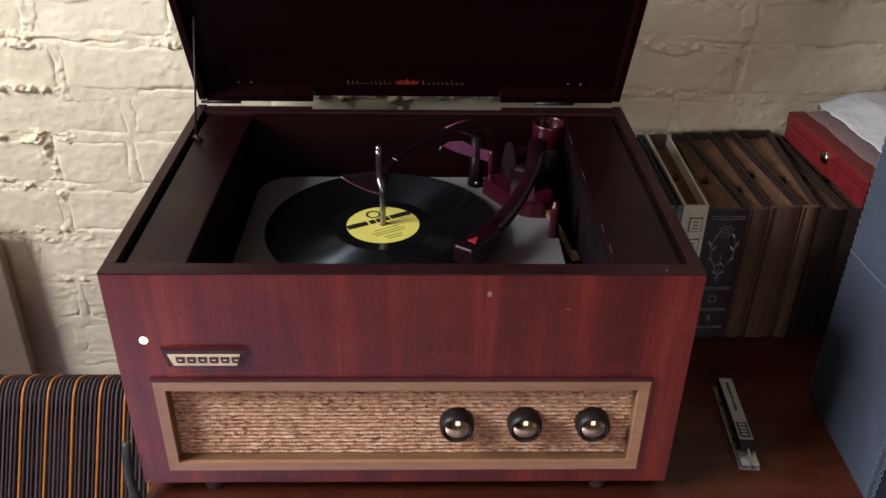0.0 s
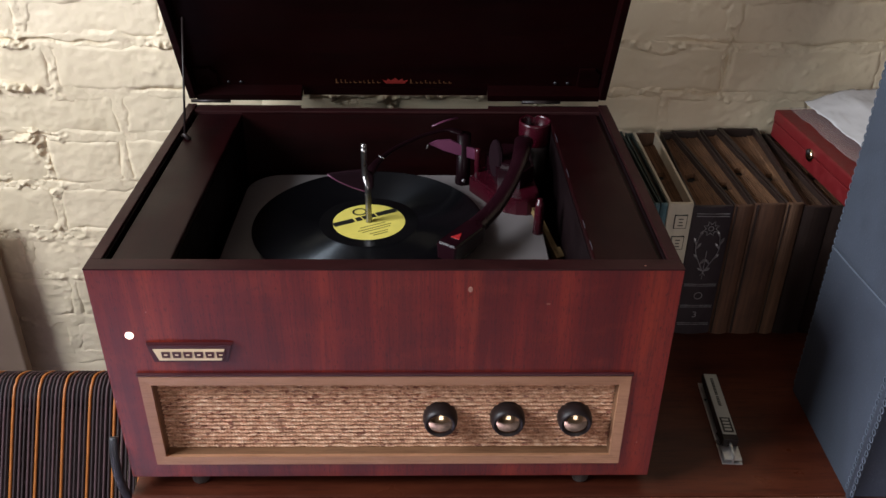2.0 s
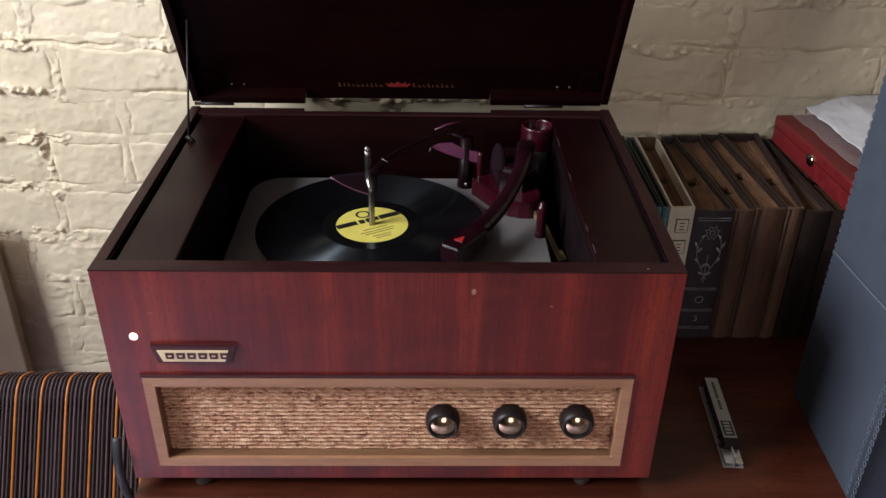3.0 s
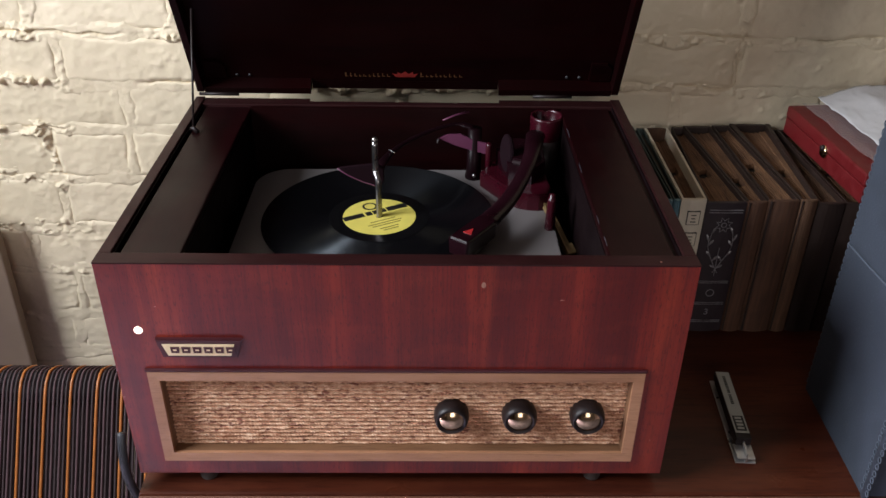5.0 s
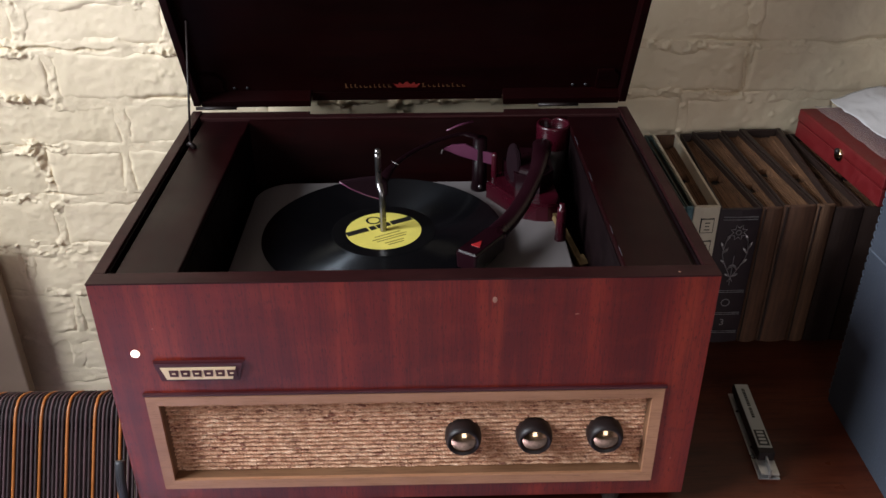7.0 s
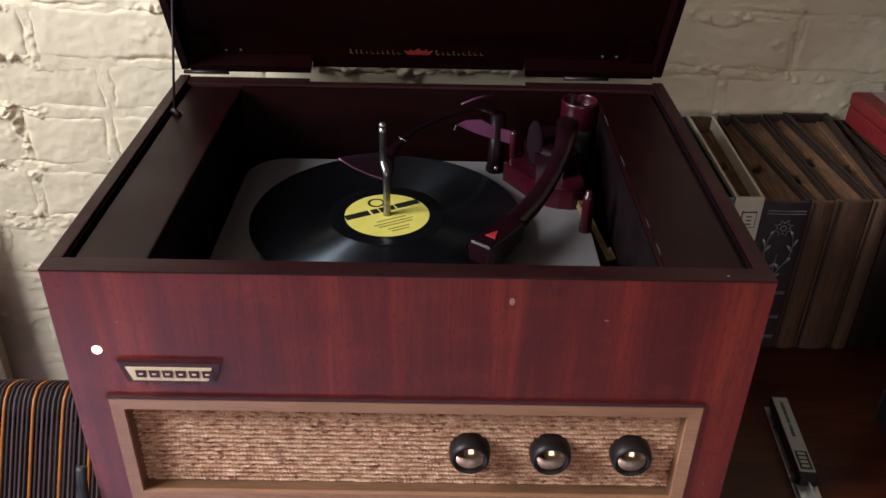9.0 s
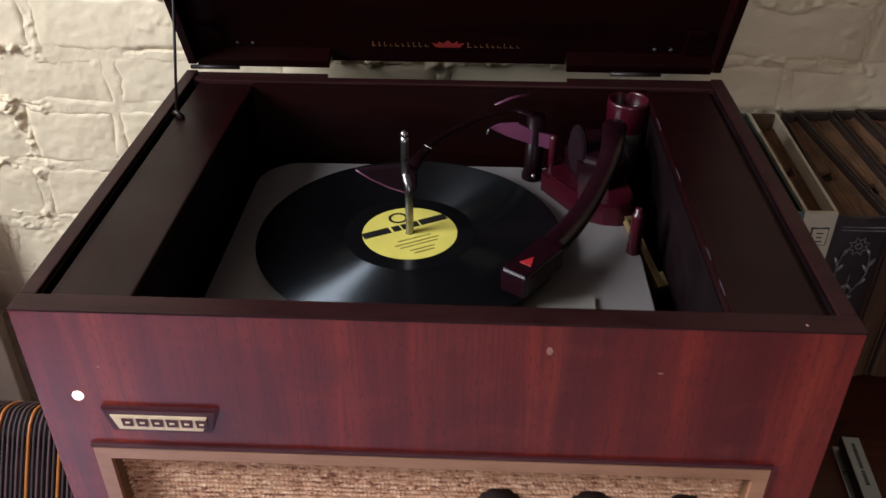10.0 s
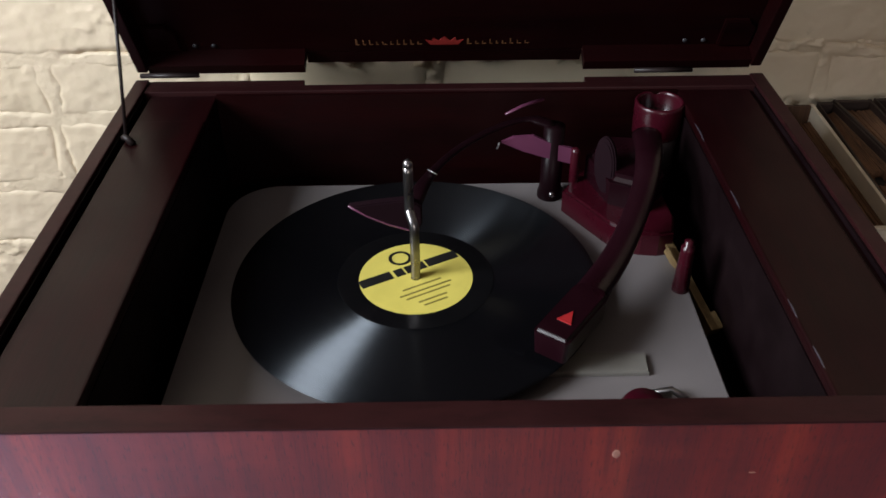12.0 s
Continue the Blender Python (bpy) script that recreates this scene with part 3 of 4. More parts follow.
    # badge, a tapered plate with six dark shapes
    b = put("badge", moved(prism([(-0.0355, -0.0105), (0.0340, -0.0105), (0.0405, 0.0105), (-0.0405, 0.0105)], 0, 0.0045, 0.001), pose(-0.1545, 0.0005, 0.908, 90)), M_BADGE, label="maroon badge with a cream name strip")
    put("badge_plate", moved(prism([(-0.0300, -0.0075), (0.0285, -0.0075), (0.0325, 0.0055), (-0.0345, 0.0055)], 0.0045, 0.0052), pose(-0.1545, 0.0005, 0.908, 90)), M_CREAM, b, "cream strip")
    for j in range(6):
        xx = -0.0265 + j * 0.0103
        put("badge_mark", moved(prism([(xx, -0.004), (xx + 0.0072, -0.004), (xx + 0.0078, 0.0028), (xx - 0.0006, 0.0028)], 0.0052, 0.0058), pose(-0.1545, 0.0005, 0.908, 90)), M_BADGE, b)
        put("badge_slot", moved(box(xx + 0.0020, xx + 0.0052, -0.0012, 0.0002, 0.0058, 0.0061), pose(-0.1545, 0.0005, 0.908, 90)), M_CREAM, b)
    # small chip in the veneer and pale nicks
    for x, z, rx, rz in ((0.1075, 0.978, 0.0024, 0.0036), (0.1795, 0.962, 0.0022, 0.0005), (-0.19, 0.953, 0.001, 0.0006), (0.283, 0.79, 0.0007, 0.0010), (-0.2365, 0.846, 0.0008, 0.0012)):
        put("veneer_chip", moved(lathe([(0, 0), (1, 0), (0.8, 0.0004), (0, 0.0004)], 9), pose(x, 0.0002, z, 90) @ Matrix.Diagonal((rx, rz, 1, 1))), M_CHIP, label="pale chip in the veneer")
    for x, y in ((0.2655, 0.006),):
        put("edge_nick", moved(lathe([(0, 0), (0.0011, 0), (0.0008, 0.0002), (0, 0.0002)], 8), pose(x, y, ZT)), M_CHIP, label="tiny pale nick in the edge")
    # the screw that sits in the slot
    put("screw", moved(lathe([(0.0018, 0), (0.0016, 0.001), (0, 0.0014)], 12), pose(-0.2245, 0.083, 0.980)), M_BRASS, label="brass screw head")

    # the lid: a shallow tray, hinged at the back and leaning forwards
    LEAN_L = 26.0
    hinge = pose((X0 + X1) / 2, 0.402, 1.0035, LEAN_L)
    hw = (X1 - X0) / 2
    length, depth = 0.40, 0.026
    # unseen back made thicker to shade the wall behind the slot
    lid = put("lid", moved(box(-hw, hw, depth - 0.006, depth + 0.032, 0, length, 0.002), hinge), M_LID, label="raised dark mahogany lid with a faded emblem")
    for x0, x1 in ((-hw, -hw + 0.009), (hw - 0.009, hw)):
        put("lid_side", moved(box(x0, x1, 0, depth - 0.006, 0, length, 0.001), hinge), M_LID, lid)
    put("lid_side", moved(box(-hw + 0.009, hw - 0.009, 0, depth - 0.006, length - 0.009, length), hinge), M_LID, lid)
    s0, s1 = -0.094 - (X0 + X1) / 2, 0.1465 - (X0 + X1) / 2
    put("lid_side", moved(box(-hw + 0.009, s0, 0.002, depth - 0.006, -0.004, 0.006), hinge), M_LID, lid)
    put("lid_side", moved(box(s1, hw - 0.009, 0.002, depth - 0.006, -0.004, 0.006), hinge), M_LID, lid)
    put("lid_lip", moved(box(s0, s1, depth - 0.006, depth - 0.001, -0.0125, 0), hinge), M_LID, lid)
    # corner blocks and screw heads at the foot of the lid
    for sgn in (-1, 1):
        cbm = moved(prism([(0, 0), (0.028, 0), (0.028, 0.022), (0.020, 0.030), (0, 0.030)], 0, 0.004, 0.001), Matrix.Translation((sgn * (hw - 0.010) - 0.014 - sgn * 0.014, depth - 0.006, 0.008)) @ pose(0, 0, 0, 90))
        put("corner_block", moved(cbm, hinge), M_LID, lid)
        for k in range(2):
            put("screw", moved(moved(lathe([(0.0022, 0), (0.0018, 0.0012), (0, 0.0016)], 12), pose(sgn * (hw - 0.05 - 0.016 * k), depth - 0.0062, 0.0115, 90)), hinge), M_FRAME, lid, "small dark screw head", True)
    put("edge_scratch", moved(tube([(hw - 0.033, depth - 0.0065, 0.0085), (hw - 0.024, depth - 0.0068, 0.0120), (hw - 0.014, depth - 0.0065, 0.0135)], [0.0003, 0.0007, 0.0003], 5), hinge), M_WEAR_GLINT, lid, "pale scratch near the corner", True)
    # hinges
    for x in (-0.21, 0.215):
        put("hinge", moved(tube([(x - 0.025, 0, 0), (x + 0.025, 0, 0)], 0.0022, 10), pose(0, 0.3995, 1.002)), M_BLACK, label="dark hinge", smooth=True)
    # the emblem: a plain red crown shape between two rows of thin gold strokes
    em = hinge @ Matrix.Translation((0.0265 - (X0 + X1) / 2, depth - 0.0062, 0.0125)) @ pose(0, 0, 0, 90)
    crown = [(-0.012, -0.003), (0.012, -0.003), (0.0165, 0.0035), (0.0105, 0.0015), (0.0095, 0.0060), (0.0050, 0.0022), (0.0, 0.0072), (-0.0050, 0.0022), (-0.0095, 0.0060), (-0.0105, 0.0015), (-0.0165, 0.0035)]
    put("lid_emblem", moved(prism(crown, 0, 0.0003), em), M_CROWN, lid, "faded red crown shape")
    rr = random.Random(3)
    for a, b in ((-0.0765, -0.0185), (0.0195, 0.0765)):
        x = a
        bm = bmesh.new()
        add_box(bm, a, a + 0.0012, -0.0025, 0.0045, 0, 0.0003)
        while x < b - 0.004:
            w1 = rr.uniform(0.003, 0.0048)
            hh = rr.choice((0.0012, 0.0014, 0.0034))
            add_box(bm, x + 0.0008, x + 0.0016, -0.0024, hh, 0, 0.0003)
            add_box(bm, x + 0.0008, x + w1, -0.0024, -0.0017, 0, 0.0003)
            x += w1 + 0.0022
        put("lid_script", moved(bm, em), M_GOLD, lid, "thin faded gold strokes")
    # lid stay
    put("lid_stay", tube([(-0.2185, 0.294, 0.9975), (-0.2165, 0.312, 1.05), (-0.2135, 0.338, 1.128)], 0.0014, 8), M_BLACK, label="thin black metal lid stay", smooth=True)
    put("stay_bracket", tube([(-0.213, 0.292, 0.9955), (-0.2185, 0.294, 1.001), (-0.222, 0.300, 0.9965)], [0.0032, 0.0024, 0.0028], 10), M_BLACK, label="black stay bracket", smooth=True)
    return p


player()

# ---- the changer deck ----
PZ = 0.9255
SX, SY = 0.0028, 0.1945


def turntable():
    d = empty("record_changer", (0.02, 0.2, 0.885))
    tagged(d, "record changer with grey plate, maroon tone arm and steel spindle", "turntable")
    inv = d.matrix_world.inverted()

    def put(name, bm, mat, parent=None, label="", smooth=False):
        ob = part(name, bm, mat, parent or d, label, smooth)
        if parent is None:
            ob.matrix_parent_inverse = inv
        return ob

    put("base_plate", prism(rounded(-0.155, 0.200, 0.035, 0.342, (0.02, 0.006, 0.006, 0.042), 10), PZ - 0.004, PZ, 0.0012), M_PLATE, label="grey-beige enamelled base plate with rounded corners")
    for x, y in ((-0.12, 0.08), (0.17, 0.08), (0.17, 0.31), (-0.10, 0.31)):
        put("spring", moved(lathe([(0.008, 0), (0.008, PZ - 0.889), (0, PZ - 0.889)], 12), pose(x, y, 0.885)), M_RUBBER)
    put("platter", moved(lathe([(0, 0), (0.118, 0), (0.12, 0.003), (0.12, 0.009), (0.117, 0.0105), (0, 0.0105)], 64), pose(SX, SY, PZ + 0.0005)), M_BLACK, label="dark platter under the record", smooth=False)
    # bent steel spindle
    sp = spline([(SX, SY, PZ + 0.008), (SX, SY, 0.972), (SX - 0.0002, SY + 0.001, 0.983), (SX - 0.0026, SY + 0.006, 0.990), (SX - 0.0033, SY + 0.009, 0.996), (SX - 0.0033, SY + 0.0095, 1.026)], 30)
    put("spindle", tube(sp, 0.0034, 14), M_CHROME, label="bent polished steel spindle", smooth=True)
    put("spindle_tip", moved(lathe([(0.0034, 0), (0.0036, 0.001), (0.003, 0.004), (0.0012, 0.0055), (0, 0.0056)], 14), pose(SX - 0.0033, SY + 0.0095, 1.0255)), M_CHROME, smooth=True)
    # burgundy block that carries the arm
    put("arm_block", prism([(0.120, 0.298), (0.149, 0.251), (0.160, 0.241), (0.172, 0.236), (0.185, 0.2345), (0.196, 0.237), (0.201, 0.258), (0.196, 0.330), (0.150, 0.345)], PZ, 0.946, 0.002), M_MAROON_L, label="burgundy plastic block under the tone arm")
    put("arm_housing", prism([(0.140, 0.318), (0.152, 0.276), (0.178, 0.262), (0.196, 0.285), (0.196, 0.338), (0.160, 0.343)], 0.946, 0.972, 0.006, 3), M_MAROON, label="dark maroon arm housing")
    # oval cheek of the housing
    oval = [(0.0095 * math.cos(2 * math.pi * k / 36), 0.0225 * math.sin(2 * math.pi * k / 36)) for k in range(36)]
    tilt = look((0.149, 0.288, 0.974), (0.149 - 0.62, 0.288 - 0.74, 0.974 + 0.26)) @ pose(0, 0, 0, 0, 180, 0)
    ck = put("arm_cheek", moved(prism(oval, -0.004, 0.0, 0.0012, 3), tilt @ pose(0, 0, 0, 0, 0, 14)), M_SMOKE, label="smooth oval cheek", smooth=False)
    put("cheek_inset", moved(prism([(x * 0.74, y * 0.8) for x, y in oval], 0.0, 0.0006, 0.0003), tilt @ pose(0, 0, 0, 0, 0, 14)), M_SMOKE, ck, "smoky oval inset")
    # tone arm: flattened curved bar that drops to the head
    arm = spline([(0.186, 0.315, 0.985), (0.180, 0.280, 0.988), (0.172, 0.250, 0.980), (0.158, 0.218, 0.968), (0.140, 0.185, 0.9595), (0.113, 0.144, 0.9545)], 28)
    put("tone_arm", tube(arm, [0.0118 - 0.0028 * math.sin(math.pi * k / 28) for k in range(29)], 16, flat=0.62), M_MAROON, label="curved glossy maroon tone arm", smooth=True)
    hd = pose(0.103, 0.128, 0.953, 0, 0, -36)
    head = moved(prism(rounded(-0.0125, 0.0125, -0.027, 0.034, (0.003, 0.003, 0.008, 0.008), 4), -0.0095, 0.0095, 0.0025, 3), hd)
    for v in head.verts:
        q = hd.inverted() @ v.co
        if q.z < 0:
            q.x *= 0.9
            v.co = hd @ q
    h = put("cartridge_head", head, M_MAROON, label="boxy maroon pickup head with a red arrow")
    put("arrow_mark", moved(prism([(-0.0050, -0.0055), (0.0050, -0.0055), (0.0, 0.0065)], 0.0095, 0.0103), hd @ pose(0.001, -0.006, 0)), M_RED, h, "small red arrow")
    put("head_edge", moved(box(-0.0095, 0.0095, -0.0257, -0.0252, 0.0090, 0.0094), hd), M_ALU, h, "thin silver edge line")
    put("stylus", moved(tube([(0, -0.020, -0.0095), (0, -0.021, -0.0125)], [0.0014, 0.0006], 8), hd), M_CHROME, h)
    # hollow burgundy counter cup on a black column
    put("column", tube([(0.205, 0.350, PZ - 0.03), (0.204, 0.350, 0.966)], [0.014, 0.017], 20), M_BLACK, label="black column behind the arm", smooth=True)
    put("cup", moved(lathe([(0, 0.004), (0.0160, 0.004), (0.0170, 0.0285), (0.0174, 0.0305), (0.0188, 0.0316), (0.0201, 0.0305), (0.0204, 0.0285), (0.0197, 0.003), (0.018, 0), (0, 0)], 40), pose(0.2035, 0.354, 0.9645)), M_MAROON_L, label="open burgundy plastic cup", smooth=True)
    # dark pillar and the plum feeler lever
    put("pillar", moved(lathe([(0.0105, 0), (0.0105, 0.004), (0.009, 0.010), (0.0085, 0.066), (0, 0.066)], 24), pose(0.113, 0.3215, PZ)), M_MAROON_D, label="dark maroon pillar", smooth=True)
    put("pin", moved(lathe([(0.0038, 0), (0.0038, 0.028), (0.0032, 0.031), (0, 0.032)], 14), pose(0.130, 0.311, 0.945)), M_MAROON_L, label="short burgundy pin", smooth=True)
    bm = bmesh.new()
    side = [(0.070, 0.981), (0.080, 0.9855), (0.096, 0.9865), (0.110, 0.9795), (0.129, 0.974), (0.129, 0.960), (0.106, 0.9665), (0.088, 0.9725)]
    f0 = [bm.verts.new((x, 0.3135, z)) for x, z in side]
    f1 = [bm.verts.new((x, 0.3165, z)) for x, z in side]
    bm.faces.new(f0)
    bm.faces.new(f1[::-1])
    for k in range(len(side)):
        bm.faces.new((f0[k], f1[k], f1[(k + 1) % len(side)], f0[(k + 1) % len(side)]))
    bmesh.ops.recalc_face_normals(bm, faces=bm.faces)
    put("feeler_lever", bm, M_PURPLE, label="plum coloured lever")
    # small bright pin in place of the light spot on the lever
    put("lever_tip", tube([(0.0690, 0.3150, 0.9800), (0.0672, 0.3150, 0.9745)], 0.0008, 6), M_ALU, label="bright pin standing for the highlight on the lever's end", smooth=True)
    put("pillar_screw", moved(lathe([(0.0026, 0), (0.0024, 0.0012), (0, 0.0018)], 14), pose(0.1135, 0.3112, PZ + 0.007, 75)), M_CHROME, label="small bright screw", smooth=True)
    # overarm that steadies the records
    ov = spline([(0.113, 0.324, 0.990), (0.092, 0.330, 0.993), (0.066, 0.319, 0.991), (0.038, 0.292, 0.990), (0.019, 0.262, 0.990), (0.007, 0.236, 0.988), (0.002, 0.2165, 0.984)], 26)
    oa = put("overarm", tube(ov, [0.0060] * 4 + [0.0036] * 12 + [0.0036, 0.0037, 0.004, 0.0045, 0.005, 0.0055, 0.006, 0.006, 0.0058, 0.005, 0.004], 12, flat=0.45), M_MAROON_D, label="dark maroon overarm reaching to the spindle", smooth=True)
    foot = [(-0.043, 0.989), (-0.031, 0.9805), (-0.016, 0.973), (0.0, 0.9675), (0.004, 0.967), (0.008, 0.975), (0.008, 0.989), (0.000, 0.9945), (-0.020, 0.9925)]
    blade = moved(prism(foot, -0.003, 0.003, 0.001), pose(0, 0.2135, 0, 90))
    put("overarm_blade", blade, M_SMOKE, oa, "pointed dark maroon end plate")
    # plum strip painted in as the highlight on the lower edge
    put("blade_edge", tube([(x, 0.2108, z + 0.0012) for x, z in foot[:5]], 0.0008, 6), M_PURPLE, oa, "painted plum highlight along the end plate", True)
    put("overarm_pin", tube([(0.012, 0.252, 0.9940), (0.019, 0.248, 0.9920)], 0.0004, 6), M_ALU, label="tiny bright pin", smooth=True)
    put("release_lever", tube([(0.074, 0.329, 0.998), (0.088, 0.337, 1.001), (0.106, 0.347, 1.002)], [0.0012, 0.0018, 0.0020], 10, flat=0.6), M_PURPLE, label="small plum release lever", smooth=True)
    # arm-rest post, brass bracket, clear pad and control knob
    put("rest_post", moved(lathe([(0.0062, 0), (0.0062, 0.004), (0.0048, 0.038), (0.0048, 0.042), (0.0030, 0.043), (0.0034, 0.047), (0, 0.048)], 18), pose(0.1935, 0.1945, PZ - 0.004)), M_MAROON_L, label="burgundy arm-rest post", smooth=True)
    bm = bmesh.new()
    add_box(bm, -0.0035, 0.0035, -0.030, 0.040, -0.001, 0.001, 0.0004)
    add_box(bm, -0.0055, 0.0050, -0.042, -0.028, -0.006, 0.005, 0.001)
    add_box(bm, -0.0050, -0.0034, -0.030, 0.030, -0.004, 0.004, 0.0004)
    put("bracket", moved(bm, pose(0.2045, 0.209, 0.9205, 25, 0, 20.5)), M_BRACKET, label="tarnished brass bracket")
    put("clear_pad", prism([(0.088, 0.107), (0.153, 0.107), (0.154, 0.125), (0.090, 0.127)], PZ + 0.0003, PZ + 0.0035, 0.0006), M_CLEAR, label="clear plastic pad")
    put("control_knob", moved(lathe([(0.015, 0), (0.015, 0.006), (0.0125, 0.0105), (0, 0.012)], 24), pose(0.143, 0.074, PZ)), M_MAROON_L, label="burgundy control knob", smooth=True)
    put("control_lever", tube([(0.150, 0.088, PZ + 0.004), (0.163, 0.090, PZ + 0.005), (0.172, 0.080, PZ + 0.004)], 0.0022, 8), M_CHROME, label="chrome control lever", smooth=True)
    return d


turntable()


def record():
    z = PZ + 0.0118
    r = part("record", moved(lathe([(0.0036, 0), (0.1284, 0), (0.1298, 0.0008), (0.1292, 0.0020), (0.1247, 0.0022), (0.0560, 0.0022), (0.0520, 0.0018), (0.0036, 0.0018)], 160), Matrix()), M_VINYL, None, "", False)
    r.location = (SX, SY, z)
    for f in r.data.polygons:
        f.use_smooth = abs(f.normal.z) > 0.95
    tagged(r, "shiny black shellac disc with a yellow label on the platter", "record")
    lab = part("label", lathe([(0.0037, 0.0020), (0.0405, 0.0020), (0.0405, 0.0023), (0.0037, 0.0023)], 72), M_LABEL, r, "yellow paper label with a black band")
    part("run_out", lathe([(0.0400, 0.0019), (0.0550, 0.0019), (0.0556, 0.00235), (0.0550, 0.0025), (0.0400, 0.0021)], 96), M_DEADWAX, r, "smooth dark run-out ring")
    turn = Matrix.Rotation(radians(28), 4, "Z")
    bm = bmesh.new()
    for x0, x1 in ((-0.0385, -0.014), (0.014, 0.0385)):
        add_box(bm, x0, x1, 0.0062, 0.0150, 0.0023, 0.0025)
    for k in range(3):
        add_box(bm, -0.0115 + 0.0085 * k, -0.0045 + 0.0085 * k, 0.0062, 0.0145, 0.0023, 0.0025)
    part("label_band", moved(bm, turn), M_INK, r, "black printed band with plain shapes")
    part("label_seal", moved(lathe([(0.0062, 0.0023), (0.0085, 0.0023), (0.0085, 0.0025), (0.0062, 0.0025)], 24), turn @ pose(0.0, 0.0255, 0)), M_INK, r, "small dark printed ring")
    for k, (w, y) in enumerate(((0.030, -0.010), (0.040, -0.0155), (0.034, -0.020), (0.022, -0.0265), (0.018, -0.031))):
        part("label_line", moved(box(-w / 2, w / 2, y, y + 0.0013, 0.0023, 0.0025), turn), M_FADED, r)
    return r


record()


# ---- table ----
def table():
    t = empty("wooden_table", (0.35, 0.2, 0))
    tagged(t, "reddish brown wooden table with worn front edge", "table")
    inv = t.matrix_world.inverted()
    x0, x1, y0, y1 = -0.240, 1.15, -0.014, 0.505
    for nm, bm, mat in (
        ("tabletop", box(x0, x1, y0, y1, TABLE - 0.026, TABLE, 0.0035), M_TABLE),
        ("edge_band", box(x0 + 0.001, x1 - 0.001, y0 - 0.0025, y0 - 0.0002, TABLE - 0.0245, TABLE - 0.002, 0.0008), M_EDGE),
        ("apron", box(x0 + 0.012, x1 - 0.012, y0 + 0.012, y0 + 0.032, TABLE - 0.13, TABLE - 0.026), M_TABLE),
        ("apron", box(x0 + 0.012, x0 + 0.032, y0 + 0.032, y1 - 0.03, TABLE - 0.13, TABLE - 0.026), M_TABLE),
        ("apron", box(x1 - 0.032, x1 - 0.012, y0 + 0.032, y1 - 0.03, TABLE - 0.13, TABLE - 0.026), M_TABLE),
    ):
        part(nm, bm, mat, t).matrix_parent_inverse = inv
    for x in (x0 + 0.035, x1 - 0.085):
        for y in (y0 + 0.034, y1 - 0.08):
            part("leg", box(x, x + 0.05, y, y + 0.05, 0, TABLE - 0.026, 0.003), M_TABLE, t).matrix_parent_inverse = inv


table()


# ---- record albums ----
def album(x0, width, height, depth, spine, cover, pages, name, label, thick=0.0022, notch=(0.35,), sunk=0.006, marks=None, lean=(0.0, 0.0)):
    """Spine faces the front; the page tops are sunk between the covers, which fan in or out by lean towards the back."""
    height += 0.005
    a = empty(name, (x0, 0.272, TABLE))
    tagged(a, label, "book", group="albums in a row")
    n = 6
    out = [(width * (k / n), -0.0035 * math.sin(math.pi * k / n)) for k in range(n + 1)]
    pts = out + [(width, 0.003), (0, 0.003)]
    part("spine", prism(pts, 0, height, 0.0008), spine, a)
    part("cover", box(0, thick, 0.003, depth, 0, height, 0.0006), cover, a)
    part("cover", box(width - thick, width, 0.003, depth, 0, height, 0.0006), cover, a)
    # leaves, of slightly uneven height; the middle ones are notched
    rr = random.Random(int(x0 * 1000))
    k = max(3, int((width - 2 * thick) / 0.0011))
    step = (width - 2 * thick) / k
    bm = bmesh.new()
    for j in range(k):
        xa = thick + j * step
        hh = height - sunk - rr.uniform(0, 0.0018) - 0.003 * math.sin(math.pi * j / k)
        end = depth - 0.008 - rr.uniform(0, 0.003)
        if 0.25 < (j + 0.5) / k < 0.8:
            yn = depth * notch[0 if j < k / 2 else -1]
            add_box(bm, xa, xa + step * 0.97, 0.003, yn, 0.002, hh)
            add_box(bm, xa, xa + step * 0.97, yn + 0.021, end, 0.002, hh)
        else:
            add_box(bm, xa, xa + step * 0.97, 0.003, end, 0.002, hh)
    part("fore_edge", box(thick, width - thick, depth - 0.005, depth, 0, height - 0.0006, 0.0006), M_PAGES_D if spine is M_SPINE_W else cover, a)
    inner = width - 2 * thick
    ya, yb = depth * notch[0], depth * notch[-1]
    # near-black block that paints the shade down in the notch
    part("notch_lining", box(thick + 0.26 * inner, thick + 0.79 * inner, min(ya, yb) + 0.001, max(ya, yb) + 0.020, 0.002, height - sunk - 0.010), M_NOTCH_SHADE, a, "dark block standing for the shade inside the finger notch")
    part("leaves", bm, pages, a, "brown paper leaves with finger notches")
    for piece in a.children:
        for v in piece.data.vertices:
            u = v.co.x / width
            v.co.x += max(0.0, v.co.y) * (lean[0] * (1 - u) + lean[1] * u)
    if marks:
        marks(a, width, height)
    return a


